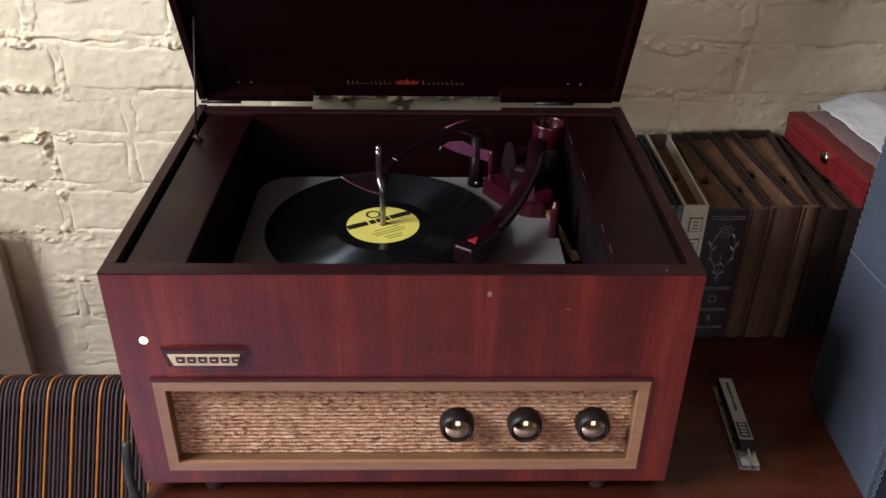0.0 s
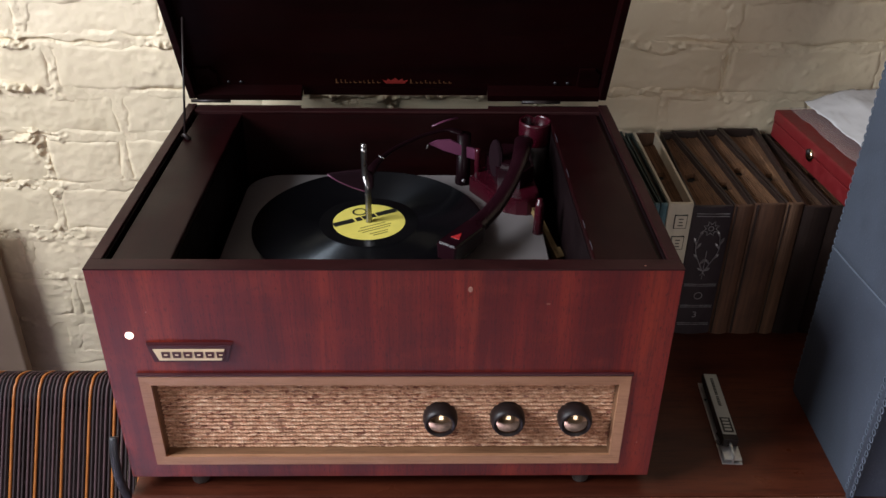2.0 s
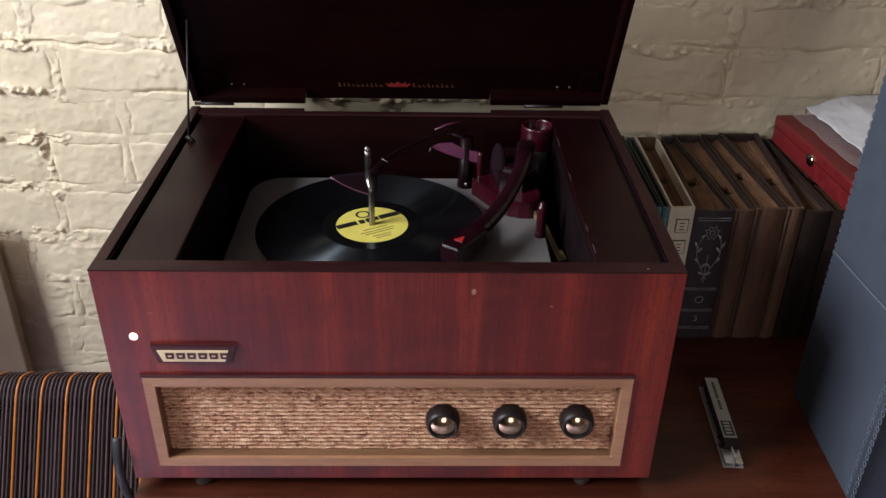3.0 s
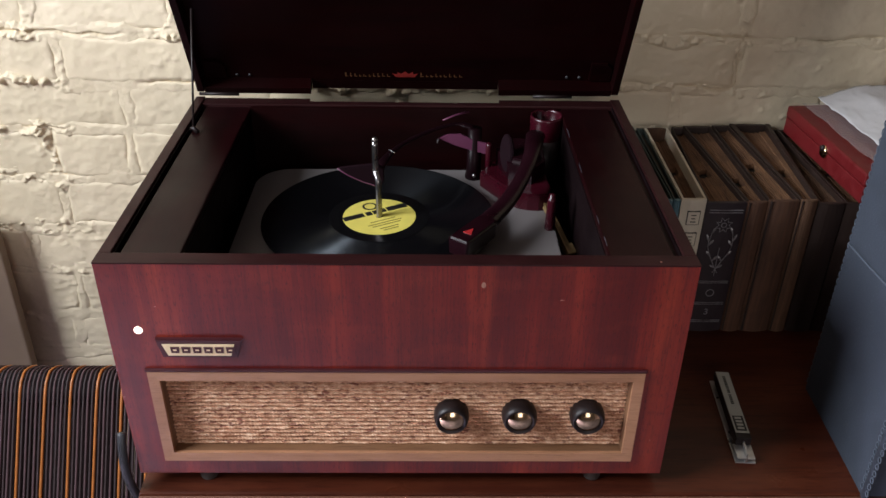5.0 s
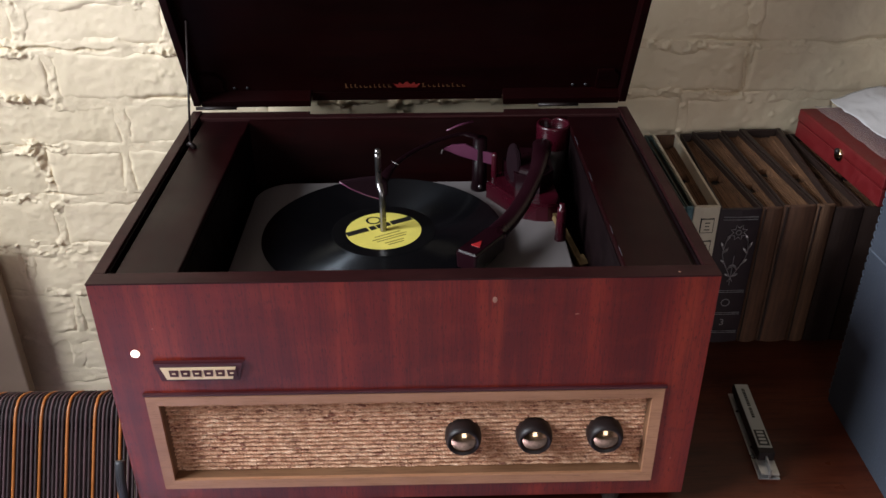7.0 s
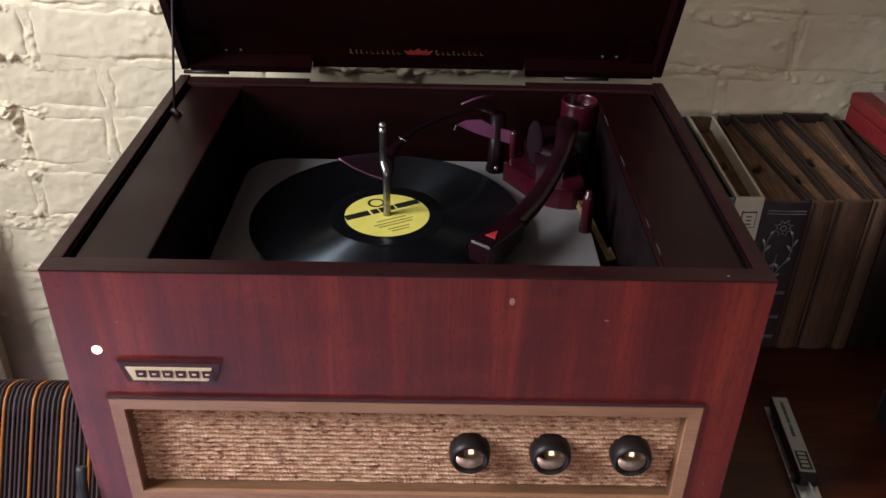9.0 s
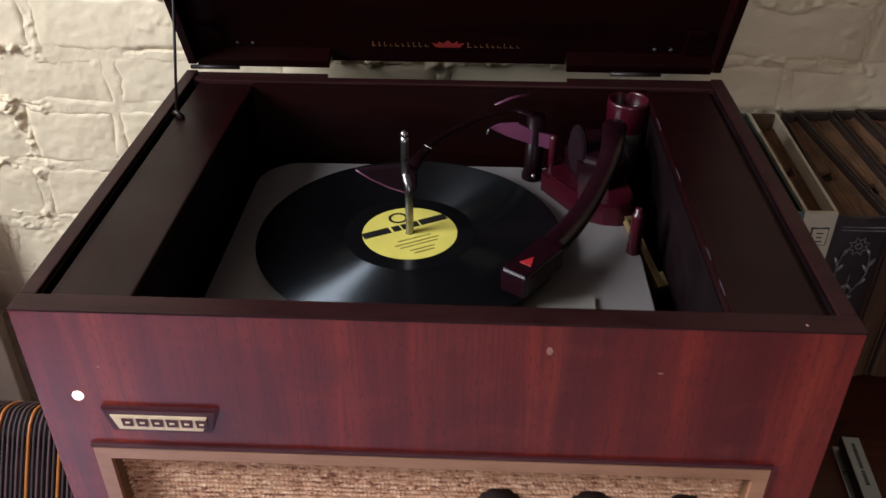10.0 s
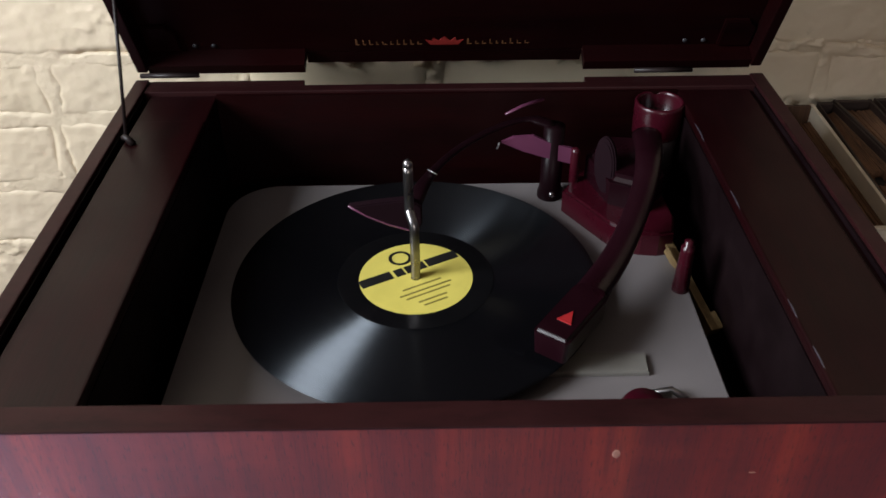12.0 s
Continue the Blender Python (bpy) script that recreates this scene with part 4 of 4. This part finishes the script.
def floral(a, w, h):
    """Silver stamping: rules, a flower wreath and a volume number."""
    y = -0.0042
    cx = w / 2
    for z in (h - 0.010, h - 0.0135, 0.079, 0.0765, 0.046, 0.0435, 0.018, 0.0155):
        part("stamped_rule", box(0.004, w - 0.004, y + 0.0005, y + 0.002, z, z + 0.0007), M_SILVER, a)
    bm = bmesh.new()
    cz = h - 0.052
    for k in range(8):
        ring = [(0.0105 if q % 2 else 0.0060, radians(45 * k + 22.5 * q)) for q in range(3)]
        tube([(cx + q * math.sin(ang), y, cz + 0.022 + q * math.cos(ang)) for q, ang in ring], 0.0006, 5, bm)
    tube([(cx + 0.0032 * math.cos(radians(40 * k)), y, cz + 0.022 + 0.0032 * math.sin(radians(40 * k))) for k in range(10)], 0.0007, 5, bm)
    for s in (-1, 1):
        stem = spline([(cx - s * 0.003, y, cz - 0.047), (cx + s * 0.004, y, cz - 0.034), (cx + s * 0.0145, y, cz - 0.010), (cx + s * 0.0130, y, cz + 0.010)], 10)
        tube(stem, 0.00055, 5, bm)
        for q, (dx, dz) in ((2, (0.007, 0.003)), (4, (-0.006, 0.005)), (5, (0.006, 0.005)), (7, (-0.006, 0.006)), (8, (0.004, 0.007)), (10, (-0.004, 0.006))):
            b0 = stem[q]
            tube([b0, b0 + Vector((s * dx * 0.6, 0, dz)), b0 + Vector((s * dx, 0, dz * 1.5))], [0.0005, 0.0018, 0.0004], 5, bm)
    tube([(cx, y, cz - 0.052), (cx, y, cz - 0.01)], 0.0005, 5, bm)
    part("stamped_wreath", bm, M_SILVER, a, "silver stamped flower wreath")
    part("stamped_rosette", moved(lathe([(0.0045, 0), (0.0055, 0), (0.0055, 0.0006), (0.0045, 0.0006)], 16), pose(cx, y + 0.0004, 0.062, 90)), M_SILVER, a, "small faded rosette")
    fc = bpy.data.curves.new("volume_number", "FONT")
    fc.body, fc.size, fc.align_x, fc.extrude = "3", 0.013, "CENTER", 0.0003
    fc.materials.append(M_SILVER)
    t = new("volume_number", fc)
    t.parent = a
    t.matrix_basis = pose(cx, y + 0.0002, 0.028, 90)
    t["label"] = "silver volume number"


def ivory(a, w, h):
    y = -0.0042
    for z in (h - 0.034, h - 0.064):
        part("spine_label", box(w * 0.28, w * 0.80, y, y + 0.002, z, z + 0.019), M_INK, a, "small framed label")
        part("label_field", box(w * 0.31, w * 0.77, y - 0.0004, y + 0.0015, z + 0.001, z + 0.018), M_SPINE_W, a)
        for k, ww in enumerate((0.22, 0.16, 0.2)):
            part("label_bar", box(w * (0.54 - ww / 2), w * (0.54 + ww / 2), y - 0.0008, y, z + 0.004 + 0.0045 * k, z + 0.0052 + 0.0045 * k), M_INK, a)


def plain(a, w, h):
    part("spine_ridge", box(w * 0.06, w * 0.13, -0.0028, 0.001, 0.001, h - 0.001, 0.0006), M_COVER_D, a)


def albums():
    album(0.3455, 0.007, 0.190, 0.222, M_TEAL, M_COVER_G, M_PAGES_D, "record_album", "thin dark green record album beside the player", 0.0015, (0.4,), 0.004, None, (-0.025, -0.02))
    album(0.3540, 0.008, 0.190, 0.216, M_TEAL, M_COVER_G, M_PAGES_D, "record_album", "thin album with a teal spine and green covers", 0.0015, (0.4,), 0.004, None, (-0.01, 0.0))
    album(0.3630, 0.0305, 0.191, 0.215, M_SPINE_W, M_SPINE_W, M_PAGES, "record_album", "ivory record album with two small framed spine labels", 0.0032, (0.45, 0.46), 0.014, ivory, (0.0, 0.015))
    album(0.3945, 0.0490, 0.187, 0.228, M_SPINE_D, M_COVER_D, M_PAGES, "record_album", "dark leather record album stamped with a silver wreath", 0.003, (0.36, 0.38), 0.006, floral, (0.050, -0.098))
    album(0.4445, 0.0235, 0.188, 0.230, M_SPINE_B, M_COVER_D, M_PAGES, "record_album", "worn brown record album with frayed spine", 0.002, (0.24, 0.25), 0.005, plain, (-0.096, -0.028))
    album(0.4690, 0.0380, 0.190, 0.229, M_SPINE_B, M_COVER_D, M_PAGES, "record_album", "brown cloth record album with sagging leaves", 0.0025, (0.40, 0.41), 0.004, plain, (-0.025, -0.090))
    album(0.5085, 0.0205, 0.191, 0.232, M_SPINE_O, M_COVER_D, M_PAGES, "record_album", "narrow ochre record album with loose leaves", 0.0025, (0.34, 0.35), 0.006, plain, (-0.084, 0.080))
    album(0.5305, 0.0330, 0.187, 0.222, M_COVER_D, M_COVER_D, M_PAGES_D, "record_album", "dark brown record album under the red case", 0.0025, (0.4, 0.42), 0.006, None, (0.076, -0.050))
    album(0.5650, 0.0500, 0.187, 0.222, M_COVER_D, M_COVER_D, M_PAGES, "record_album", "dark brown record album under the red case", 0.0025, (0.4, 0.42), 0.006, None, (-0.045, 0.0))


albums()


def red_case():
    c = empty("red_case", (0.5735, 0.262, TABLE + 0.1965), 4.4)
    tagged(c, "red leatherette case with a brass clasp lying on the albums", "case")
    part("case_body", box(0, 0.12, 0, 0.215, 0, 0.022, 0.0015), M_REDCASE, c)
    part("case_lid", box(-0.0008, 0.121, -0.0008, 0.216, 0.0226, 0.039, 0.003), M_REDCASE, c)
    cl = part("clasp", moved(lathe([(0.0085, 0), (0.0085, 0.0018), (0.006, 0.0038), (0, 0.0045)], 24), pose(-0.0002, 0.100, 0.022, 0, -90, 0)), M_BRASS, c, "round brass clasp", True)
    part("clasp_button", moved(lathe([(0.004, 0), (0.004, 0.003), (0, 0.0042)], 16), pose(-0.003, 0.100, 0.027, 0, -90, 0)), M_BLACK, cl, "dark clasp button", True)


red_case()


def crumpled(name, mat, x0, x1, y0, y1, z0, hgt, seed, label, category, bow):
    """A sheet with folds that lies over what is beneath."""
    nx, ny = 40, 40
    bm = bmesh.new()
    vs = []
    for j in range(ny + 1):
        for i in range(nx + 1):
            u, v = i / nx, j / ny
            x, y = x0 + (x1 - x0) * u, y0 + (y1 - y0) * v
            f = noise.fractal(Vector((u * 4 + seed, v * 5, seed)), 0.9, 2.1, 4)
            z = z0 + hgt * (bow(u, v) + 0.10 * f + 0.05 * abs(noise.noise(Vector((u * 11, v * 9, seed + 3)))))
            vs.append(bm.verts.new((x + 0.0022 * f - 0.08 * (y - y0), y + 0.003 * f, max(z, z0 + 0.0015))))
    for j in range(ny):
        for i in range(nx):
            a = j * (nx + 1) + i
            bm.faces.new((vs[a], vs[a + 1], vs[a + nx + 2], vs[a + nx + 1]))
    ob = part(name, bm, mat, None, "", True)
    sol = ob.modifiers.new("thickness", "SOLIDIFY")
    sol.thickness = 0.0004
    return tagged(ob, label, category)


crumpled("plastic_bag", M_FILM, 0.590, 0.690, 0.268, 0.472, TABLE + 0.2365, 0.010, 2.0, "crumpled clear plastic bag lying on the red case", "bag", lambda u, v: 0.4)
crumpled("white_tissue", M_TISSUE, 0.612, 0.720, 0.285, 0.480, TABLE + 0.240, 0.020, 5.0, "folded white tissue wrapping on the red case", "paper", lambda u, v: 0.3 + 0.9 * min(1, u * 2.2) * (0.6 + 0.4 * v))


def record_brush():
    b = empty("record_brush", (0.4075, 0.098, TABLE), -4.0)
    tagged(b, "black record brush with silver rails lying on the table", "brush")
    L = 0.068
    part("rail", box(-0.011, 0.011, -L, L, 0, 0.0016, 0.0004), M_ALU, b, "flat silver base rail")
    part("rail", box(-0.0008, 0.0008, -L, -L + 0.024, 0.0016, 0.014), M_ALU, b, "thin silver web")
    part("rail", box(-0.0095, 0.0095, -L, -L + 0.022, 0.0062, 0.0074, 0.0003), M_ALU, b, "silver cross rail")
    part("brush_body", box(-0.0085, 0.0085, -L + 0.020, L - 0.002, 0.0075, 0.0185, 0.0012), M_BLACK, b, "black brush body")
    part("bristles", box(-0.006, 0.006, -L + 0.022, L - 0.004, 0.0016, 0.0075), M_COVER_D, b, "dark bristle strip")
    part("brush_label", box(-0.0075, 0.0075, -L + 0.028, L - 0.004, 0.0185, 0.0189), M_TAG, b, "grey label strip with printing")
    rr = random.Random(8)
    y = L - 0.012
    while y > 0.008:
        w = rr.uniform(0.0014, 0.0026)
        part("label_bar", box(-0.0018, 0.0016, y - w, y, 0.0189, 0.0191), M_INK, b)
        y -= w + (0.003 if rr.random() < 0.2 else 0.0010)
    part("label_block", box(-0.0058, 0.0058, -L + 0.031, -L + 0.055, 0.0189, 0.0191), M_INK, b, "dark printed block")
    for k in range(4):
        part("label_bar", box(-0.0036, 0.0036, -L + 0.0335 + k * 0.0054, -L + 0.0367 + k * 0.0054, 0.0191, 0.0193), M_TAG, b)


record_brush()


def felt_box():
    """Tall soft box with whip-stitched edges, standing on the table."""
    f = empty("felt_box", (0.5145, 0.155, TABLE), -1.6)
    tagged(f, "tall blue felt box with pale whip-stitched edges on the table", "box")
    y0, w, h = -0.172, 0.10, 0.457
    part("side", box(0, 0.004, y0, 0, 0, h, 0.0015), M_BLUE, f, "blue felt panel with a soft crease")
    part("side", box(w - 0.004, w, y0, 0, 0, h, 0.0015), M_BLUE, f)
    part("end", box(0.0045, w - 0.0045, -0.0045, -0.0005, 0, h, 0.0015), M_BLUE, f)
    part("end", box(0.0045, w - 0.0045, y0 + 0.0005, y0 + 0.0045, 0, h, 0.0015), M_BLUE, f)
    part("base", box(0.0045, w - 0.0045, y0 + 0.005, -0.005, 0.001, 0.004), M_BLUE, f)
    part("lid", box(-0.004, w + 0.004, y0 - 0.004, 0.004, h + 0.0005, h + 0.006, 0.002), M_BLUE, f)
    # seam cord running slantwise over the panel
    part("seam", tube(spline([(-0.0008, -0.001, 0.205), (-0.0010, -0.05, 0.2085), (-0.0010, -0.10, 0.213), (-0.0008, y0 + 0.001, 0.219)], 12), 0.0011, 6), M_STITCH, f, "pale seam cord", True)
    part("rolled_edge", tube([(0.0015, y0 - 0.001, 0.002), (0.0015, y0 - 0.001, h - 0.002)], 0.0042, 10), M_BLUE, f, "rolled felt edge", True)
    # stitches as small loops along both upright edges
    pts = [(0.0026 * math.cos(a), 0.0, 0.0034 * math.sin(a)) for a in [2 * math.pi * k / 10 for k in range(11)]]
    bm = tube([Vector((0, p[0], p[2])) for p in pts], 0.0006, 5)
    first = part("stitch", bm, M_STITCH, f)
    n = 46
    for yy in (0.0006, y0 + 0.0046, y0 - 0.0068):
        for k in range(n):
            z = 0.012 + k * (h - 0.02) / n
            if yy == 0.0006 and k == 0:
                first.location = (0.0012, yy, z)
                continue
            s = new("stitch", first.data)
            s.parent = f
            s.location = (0.0012 if yy > y0 + 0.01 else -0.0008, yy, z)


felt_box()


# ---- corded lounge chair ----
def cord_chair():
    c = empty("cord_chair", (-0.62, 0.0, 0))
    tagged(c, "lounge chair strung with black and orange plastic cord", "chair")
    inv = c.matrix_world.inverted()

    def put(name, bm, mat, label="", smooth=True):
        ob = part(name, bm, mat, c, label, smooth)
        ob.matrix_parent_inverse = inv
        return ob
    xr, xl = -0.272, -0.80
    top = Vector((0, 0.176, 0.7095))
    slope = Vector((0, -math.cos(radians(54)), -math.sin(radians(54))))
    bot = top + slope * 0.60
    put("top_bar", tube([(xl, top.y, top.z), (xr, top.y, top.z)], 0.0205, 16), M_FRAME, "black metal top bar")
    put("lower_bar", tube([(xl, bot.y, bot.z), (xr, bot.y, bot.z)], 0.012, 12), M_FRAME)
    for x in (xl, xr + 0.015):
        put("side_rail", tube(spline([(x, top.y + 0.004, top.z - 0.004), (x + 0.002, top.y - 0.05, top.z - 0.10), (x + 0.004, bot.y + 0.1, bot.z + 0.14), (x, bot.y, bot.z)], 14), 0.013, 12), M_RAIL, "blue-grey metal side rail")
        put("leg", tube([(x, top.y, top.z), (x, top.y + 0.10, 0.35), (x, top.y + 0.14, 0.0)], 0.011, 10), M_FRAME)
        put("leg", tube([(x, bot.y, bot.z), (x, bot.y - 0.05, 0.15), (x, bot.y - 0.06, 0.0)], 0.011, 10), M_FRAME)
    put("arm_strap", tube(spline([(-0.2485, 0.002, 0.797), (-0.2485, -0.005, 0.783), (-0.2485, -0.009, 0.763), (-0.2485, -0.007, 0.738), (-0.2485, 0.006, 0.698), (-0.2485, 0.030, 0.640)], 24), 0.0048, 12, flat=0.8), M_RAIL, "blue-grey curved arm strap")
    nrm = Vector((0, -slope.z, slope.y))
    if nrm.z < 0:
        nrm = -nrm
    rr = random.Random(11)
    x, k = xr - 0.0008, 0
    while x > xl + 0.01:
        mat = M_CORD_O if k % 6 == 1 else (M_GREYCORD if k % 2 else M_CORD)
        r = 0.0015 if k % 6 != 1 else 0.0018
        R = 0.0235
        wob = rr.uniform(-0.0012, 0.0012)
        pts = [Vector((x + 0.0085 * max(0.0, math.cos(a)) + 0.001, top.y, top.z)) + Vector((0, R * math.cos(a), R * math.sin(a))) for a in (radians(d) for d in (-50, -20, 15, 50, 85, 115))]
        st = Vector((x, top.y, top.z)) + nrm * R
        pts += [st + slope * s + Vector((wob * math.sin(3 * s), 0, 0)) for s in (0.01, 0.1, 0.2, 0.32, 0.45, 0.6)]
        put("cord", tube(spline(pts, 26), r, 7), mat, "orange cord" if k % 6 == 1 else "")
        # the return run beneath, slanting over to the next groove
        bx = x + 0.007
        back = [Vector((bx, top.y + 0.010, top.z - 0.010)), Vector((bx - 0.006, top.y - 0.004, top.z - 0.040)), Vector((bx - 0.010, top.y - 0.10, top.z - 0.190)), Vector((bx, bot.y, bot.z - 0.030))]
        put("cord", tube(spline(back, 10), 0.0024, 6), M_CORD)
        x -= 0.0051 + rr.uniform(-0.0004, 0.0004)
        k += 1


cord_chair()


def board():
    b = part("beige_board", box(-0.93, -0.586, 0, 0.018, 0, 0.775, 0.003), M_BOARD)
    b.matrix_world = pose(0, 0.448, 0, -1.5)
    tagged(b, "plain beige board standing against the brick wall", "board")


board()


# ---- brick wall ----
LINES = [0.417, 0.497, 0.577, 0.660, 0.740, 0.825, 0.902, 0.972, 1.043, 1.112, 1.180, 1.250, 1.320, 1.390]


def field(x, z, sx, sz, seed):
    """Smooth noise from -1 to 1 over arrays."""
    u, v = x * sx + seed * 13.7, z * sz + seed * 7.3
    iu, iv = np.floor(u), np.floor(v)
    fu, fv = u - iu, v - iv
    fu, fv = fu * fu * (3 - 2 * fu), fv * fv * (3 - 2 * fv)

    def at(a, b):
        q = np.sin(a * 127.1 + b * 311.7 + seed * 74.7) * 43758.5453
        return (q - np.floor(q)) * 2 - 1
    return (at(iu, iv) * (1 - fu) + at(iu + 1, iv) * fu) * (1 - fv) + (at(iu, iv + 1) * (1 - fu) + at(iu + 1, iv + 1) * fu) * fv


def rough_field(x, z, scale, seed, octaves=4, stretch=1.25):
    h, amp = 0.0, 1.0
    for k in range(octaves):
        h = h + amp * field(x, z, scale * 2.03 ** k, scale * stretch * 2.03 ** k, seed + k * 3.1)
        amp *= 0.55
    return h


def grid_mesh(name, xs, zs, depth, x0, z0, material):
    n = len(xs)
    gx, gz = np.meshgrid(xs, zs)
    co = np.stack((gx - x0, -depth, gz - z0), axis=-1).reshape(-1, 3)
    k = (np.arange(len(zs) - 1)[:, None] * n + np.arange(n - 1)[None, :]).ravel()
    fs = np.stack((k, k + 1, k + n + 1, k + n), axis=-1)
    me = bpy.data.meshes.new(name)
    me.from_pydata(co.tolist(), [], fs.tolist())
    me.materials.append(material)
    me.polygons.foreach_set("use_smooth", [True] * len(fs))
    return new(name, me)


def spread(limits, steps):
    """Points along a line, with a step of its own for each stretch."""
    out = [limits[0]]
    for a, b, st in zip(limits, limits[1:], steps):
        n = max(1, round((b - a) / st))
        out += [a + (b - a) * (k + 1) / n for k in range(n)]
    return np.array(out)


def brick_wall():
    """Painted bricks, all but flush with rough mortar that is squeezed out and cracked along the beds."""
    wy = RY1
    cx0, cx1 = -0.90, 1.25
    zlo, zhi = LINES[0], LINES[-1]
    known = {1: [-0.52], 2: [-0.50], 3: [-0.558], 4: [-0.493], 5: [-0.491, -0.377], 6: [-0.372, 0.406], 7: [-0.455, 0.488], 8: [-0.484, 0.492]}
    rr = random.Random(21)
    courses = []
    for row in range(len(LINES) - 1):
        fixed = known.get(row, [-0.45 + 0.1 * (row % 2)])
        joints = [fixed[0]]
        for goal in fixed[1:]:
            n = max(1, round((goal - joints[-1]) / 0.215))
            d = (goal - joints[-1]) / n
            first = joints[-1]
            joints += [first + d * (k + 1) + (rr.uniform(-0.012, 0.012) if k < n - 1 else 0) for k in range(n)]
        while joints[0] > cx0:
            joints.insert(0, joints[0] - 0.215 + rr.uniform(-0.012, 0.012))
        while joints[-1] < cx1:
            joints.append(joints[-1] + 0.215 + rr.uniform(-0.012, 0.012))
        courses.append(joints)
    # the mortar: one rough sheet, sunk where the bricks stand
    xs = spread((cx0, -0.68, -0.22, 0.28, 0.74, cx1), (0.006, 0.0018, 0.003, 0.0018, 0.006))
    zs = spread((zlo, 0.47, 1.15, zhi), (0.006, 0.0018, 0.006))
    X, Z = np.meshgrid(xs, zs)
    lines = np.array(LINES)
    bend = 0.0035 * field(X, Z, 11, 2, 1.0)
    ZW = Z - bend
    near = lines[np.abs(ZW[..., None] - lines).argmin(axis=-1)]
    dz = ZW - near
    row = np.clip((ZW[..., None] >= lines).sum(axis=-1) - 1, 0, len(LINES) - 2)
    XW = X + 0.006 * field(X, Z, 22, 30, 2.0)
    dv = np.full(X.shape, 9.0)
    side = np.full(X.shape, 9.0)
    for k, joints in enumerate(courses):
        d = XW[..., None] - np.array(joints)
        pick = np.abs(d).argmin(axis=-1)
        d = np.take_along_axis(d, pick[..., None], axis=-1)[..., 0]
        here = row == k
        side[here] = d[here]
        dv[here] = np.abs(d)[here]
    flat = np.abs(dz)
    half = 0.0090 + 0.0065 * rough_field(X, Z, 19, 3.0, 4)
    over = np.minimum(flat - half, dv - 0.7 * half)
    mortar = 0.0029 + 0.0013 * rough_field(X, Z, 26, 5.0, 4)
    # crumbs of mortar, mostly along the beds
    crumb = np.clip(0.55 + 1.3 * field(X, Z, 7, 12, 4.0), 0, 1) * np.clip(0.85 - 1.6 * X, 0.35, 1) * np.clip(1.25 - np.minimum(flat, dv + 0.007) / 0.016, 0, 1)
    grit = 0.0125 * np.maximum(0, rough_field(X, Z, 78, 6.0, 4) - 0.14) - 0.0045 * np.maximum(0, rough_field(X, Z, 95, 7.0, 3) - 0.25)
    # broken shadow line under each course, and here and there in the upright joints
    gap = np.clip(1 - np.abs(dz - 0.0045 - 0.0045 * rough_field(X, Z, 22, 8.0, 4)) / 0.0026, 0, 1) * np.clip(0.22 + 1.7 * field(X, near, 8, 90, 9.0), 0, 1)
    slit = np.clip(1 - np.abs(side - 0.002 - 0.0050 * rough_field(X, Z, 26, 10.0, 4)) / 0.0030, 0, 1) * np.clip(1.8 * field(X, Z, 9, 13, 11.0) - 0.45, 0, 1)
    sheet = mortar - 0.0075 * np.clip(over / 0.014, 0, 1) + crumb * grit - 0.0085 * np.maximum(gap, slit)
    wall = grid_mesh("wall_north", xs, zs, sheet, 0, 0, M_MORTAR)
    wall.location = (0, wy, 0)
    tagged(wall, "old brick wall thickly painted cream, with rough lumpy joints", "wall", kind="structure")
    bm = bmesh.new()
    add_box(bm, RX0, RX1, 0.03, 0.2, 0, RZ1)
    add_box(bm, RX0, RX1, 0, 0.03, zhi, RZ1)
    add_box(bm, RX0, RX1, 0, 0.03, 0, zlo)
    add_box(bm, RX0, cx0, 0, 0.03, zlo, zhi)
    add_box(bm, cx1, RX1, 0, 0.03, zlo, zhi)
    part("wall_core", bm, M_BRICK, wall)
    for k, joints in enumerate(courses):
        for a, b in zip(joints, joints[1:]):
            a, b = max(a, cx0), min(b, cx1)
            if b - a < 0.03:
                continue
            z0, z1 = LINES[k], LINES[k + 1]
            seen = (a < -0.2 and b > -0.7 or b > 0.28 and a < 0.75) and 0 < k < 11
            st = 0.0024 if seen else 0.012
            xs, zs = spread((a, b), (st,)), spread((z0, z1), (st,))
            X, Z = np.meshgrid(xs, zs)
            seed = rr.uniform(0, 40)
            edge = np.minimum(np.minimum(X - a, b - X), np.minimum(Z - z0, z1 - Z))
            edge = edge + 0.0045 * rough_field(X, Z, 20, seed, 4)
            dive = np.clip(1 - edge / 0.0090, 0, 2) ** 1.5
            chip = np.clip(field(X, Z, 17, 20, seed + 5) - 0.40, 0, 1) * np.clip(1 - edge / 0.022, 0, 1)
            u = (X - a) / (b - a) - 0.5
            face = 0.0030 + rr.uniform(-0.0008, 0.0010) + rr.uniform(-0.0016, 0.0016) * u
            face = face + 0.0011 * rough_field(X, Z, 15, seed + 1, 3) + 0.0005 * rough_field(X, Z, 95, seed + 2, 3)
            lump = np.clip(field(X, Z, 12, 14, seed + 7) - 0.2, 0, 1)
            face = face + lump * 0.0035 * np.maximum(0, rough_field(X, Z, 90, seed + 8, 2) - 0.15)
            ob = grid_mesh("brick", xs, zs, face - 0.0060 * dive - 0.006 * chip, a, z0, M_BRICK)
            ob.parent = wall
            ob.location = (a, 0, z0)


brick_wall()
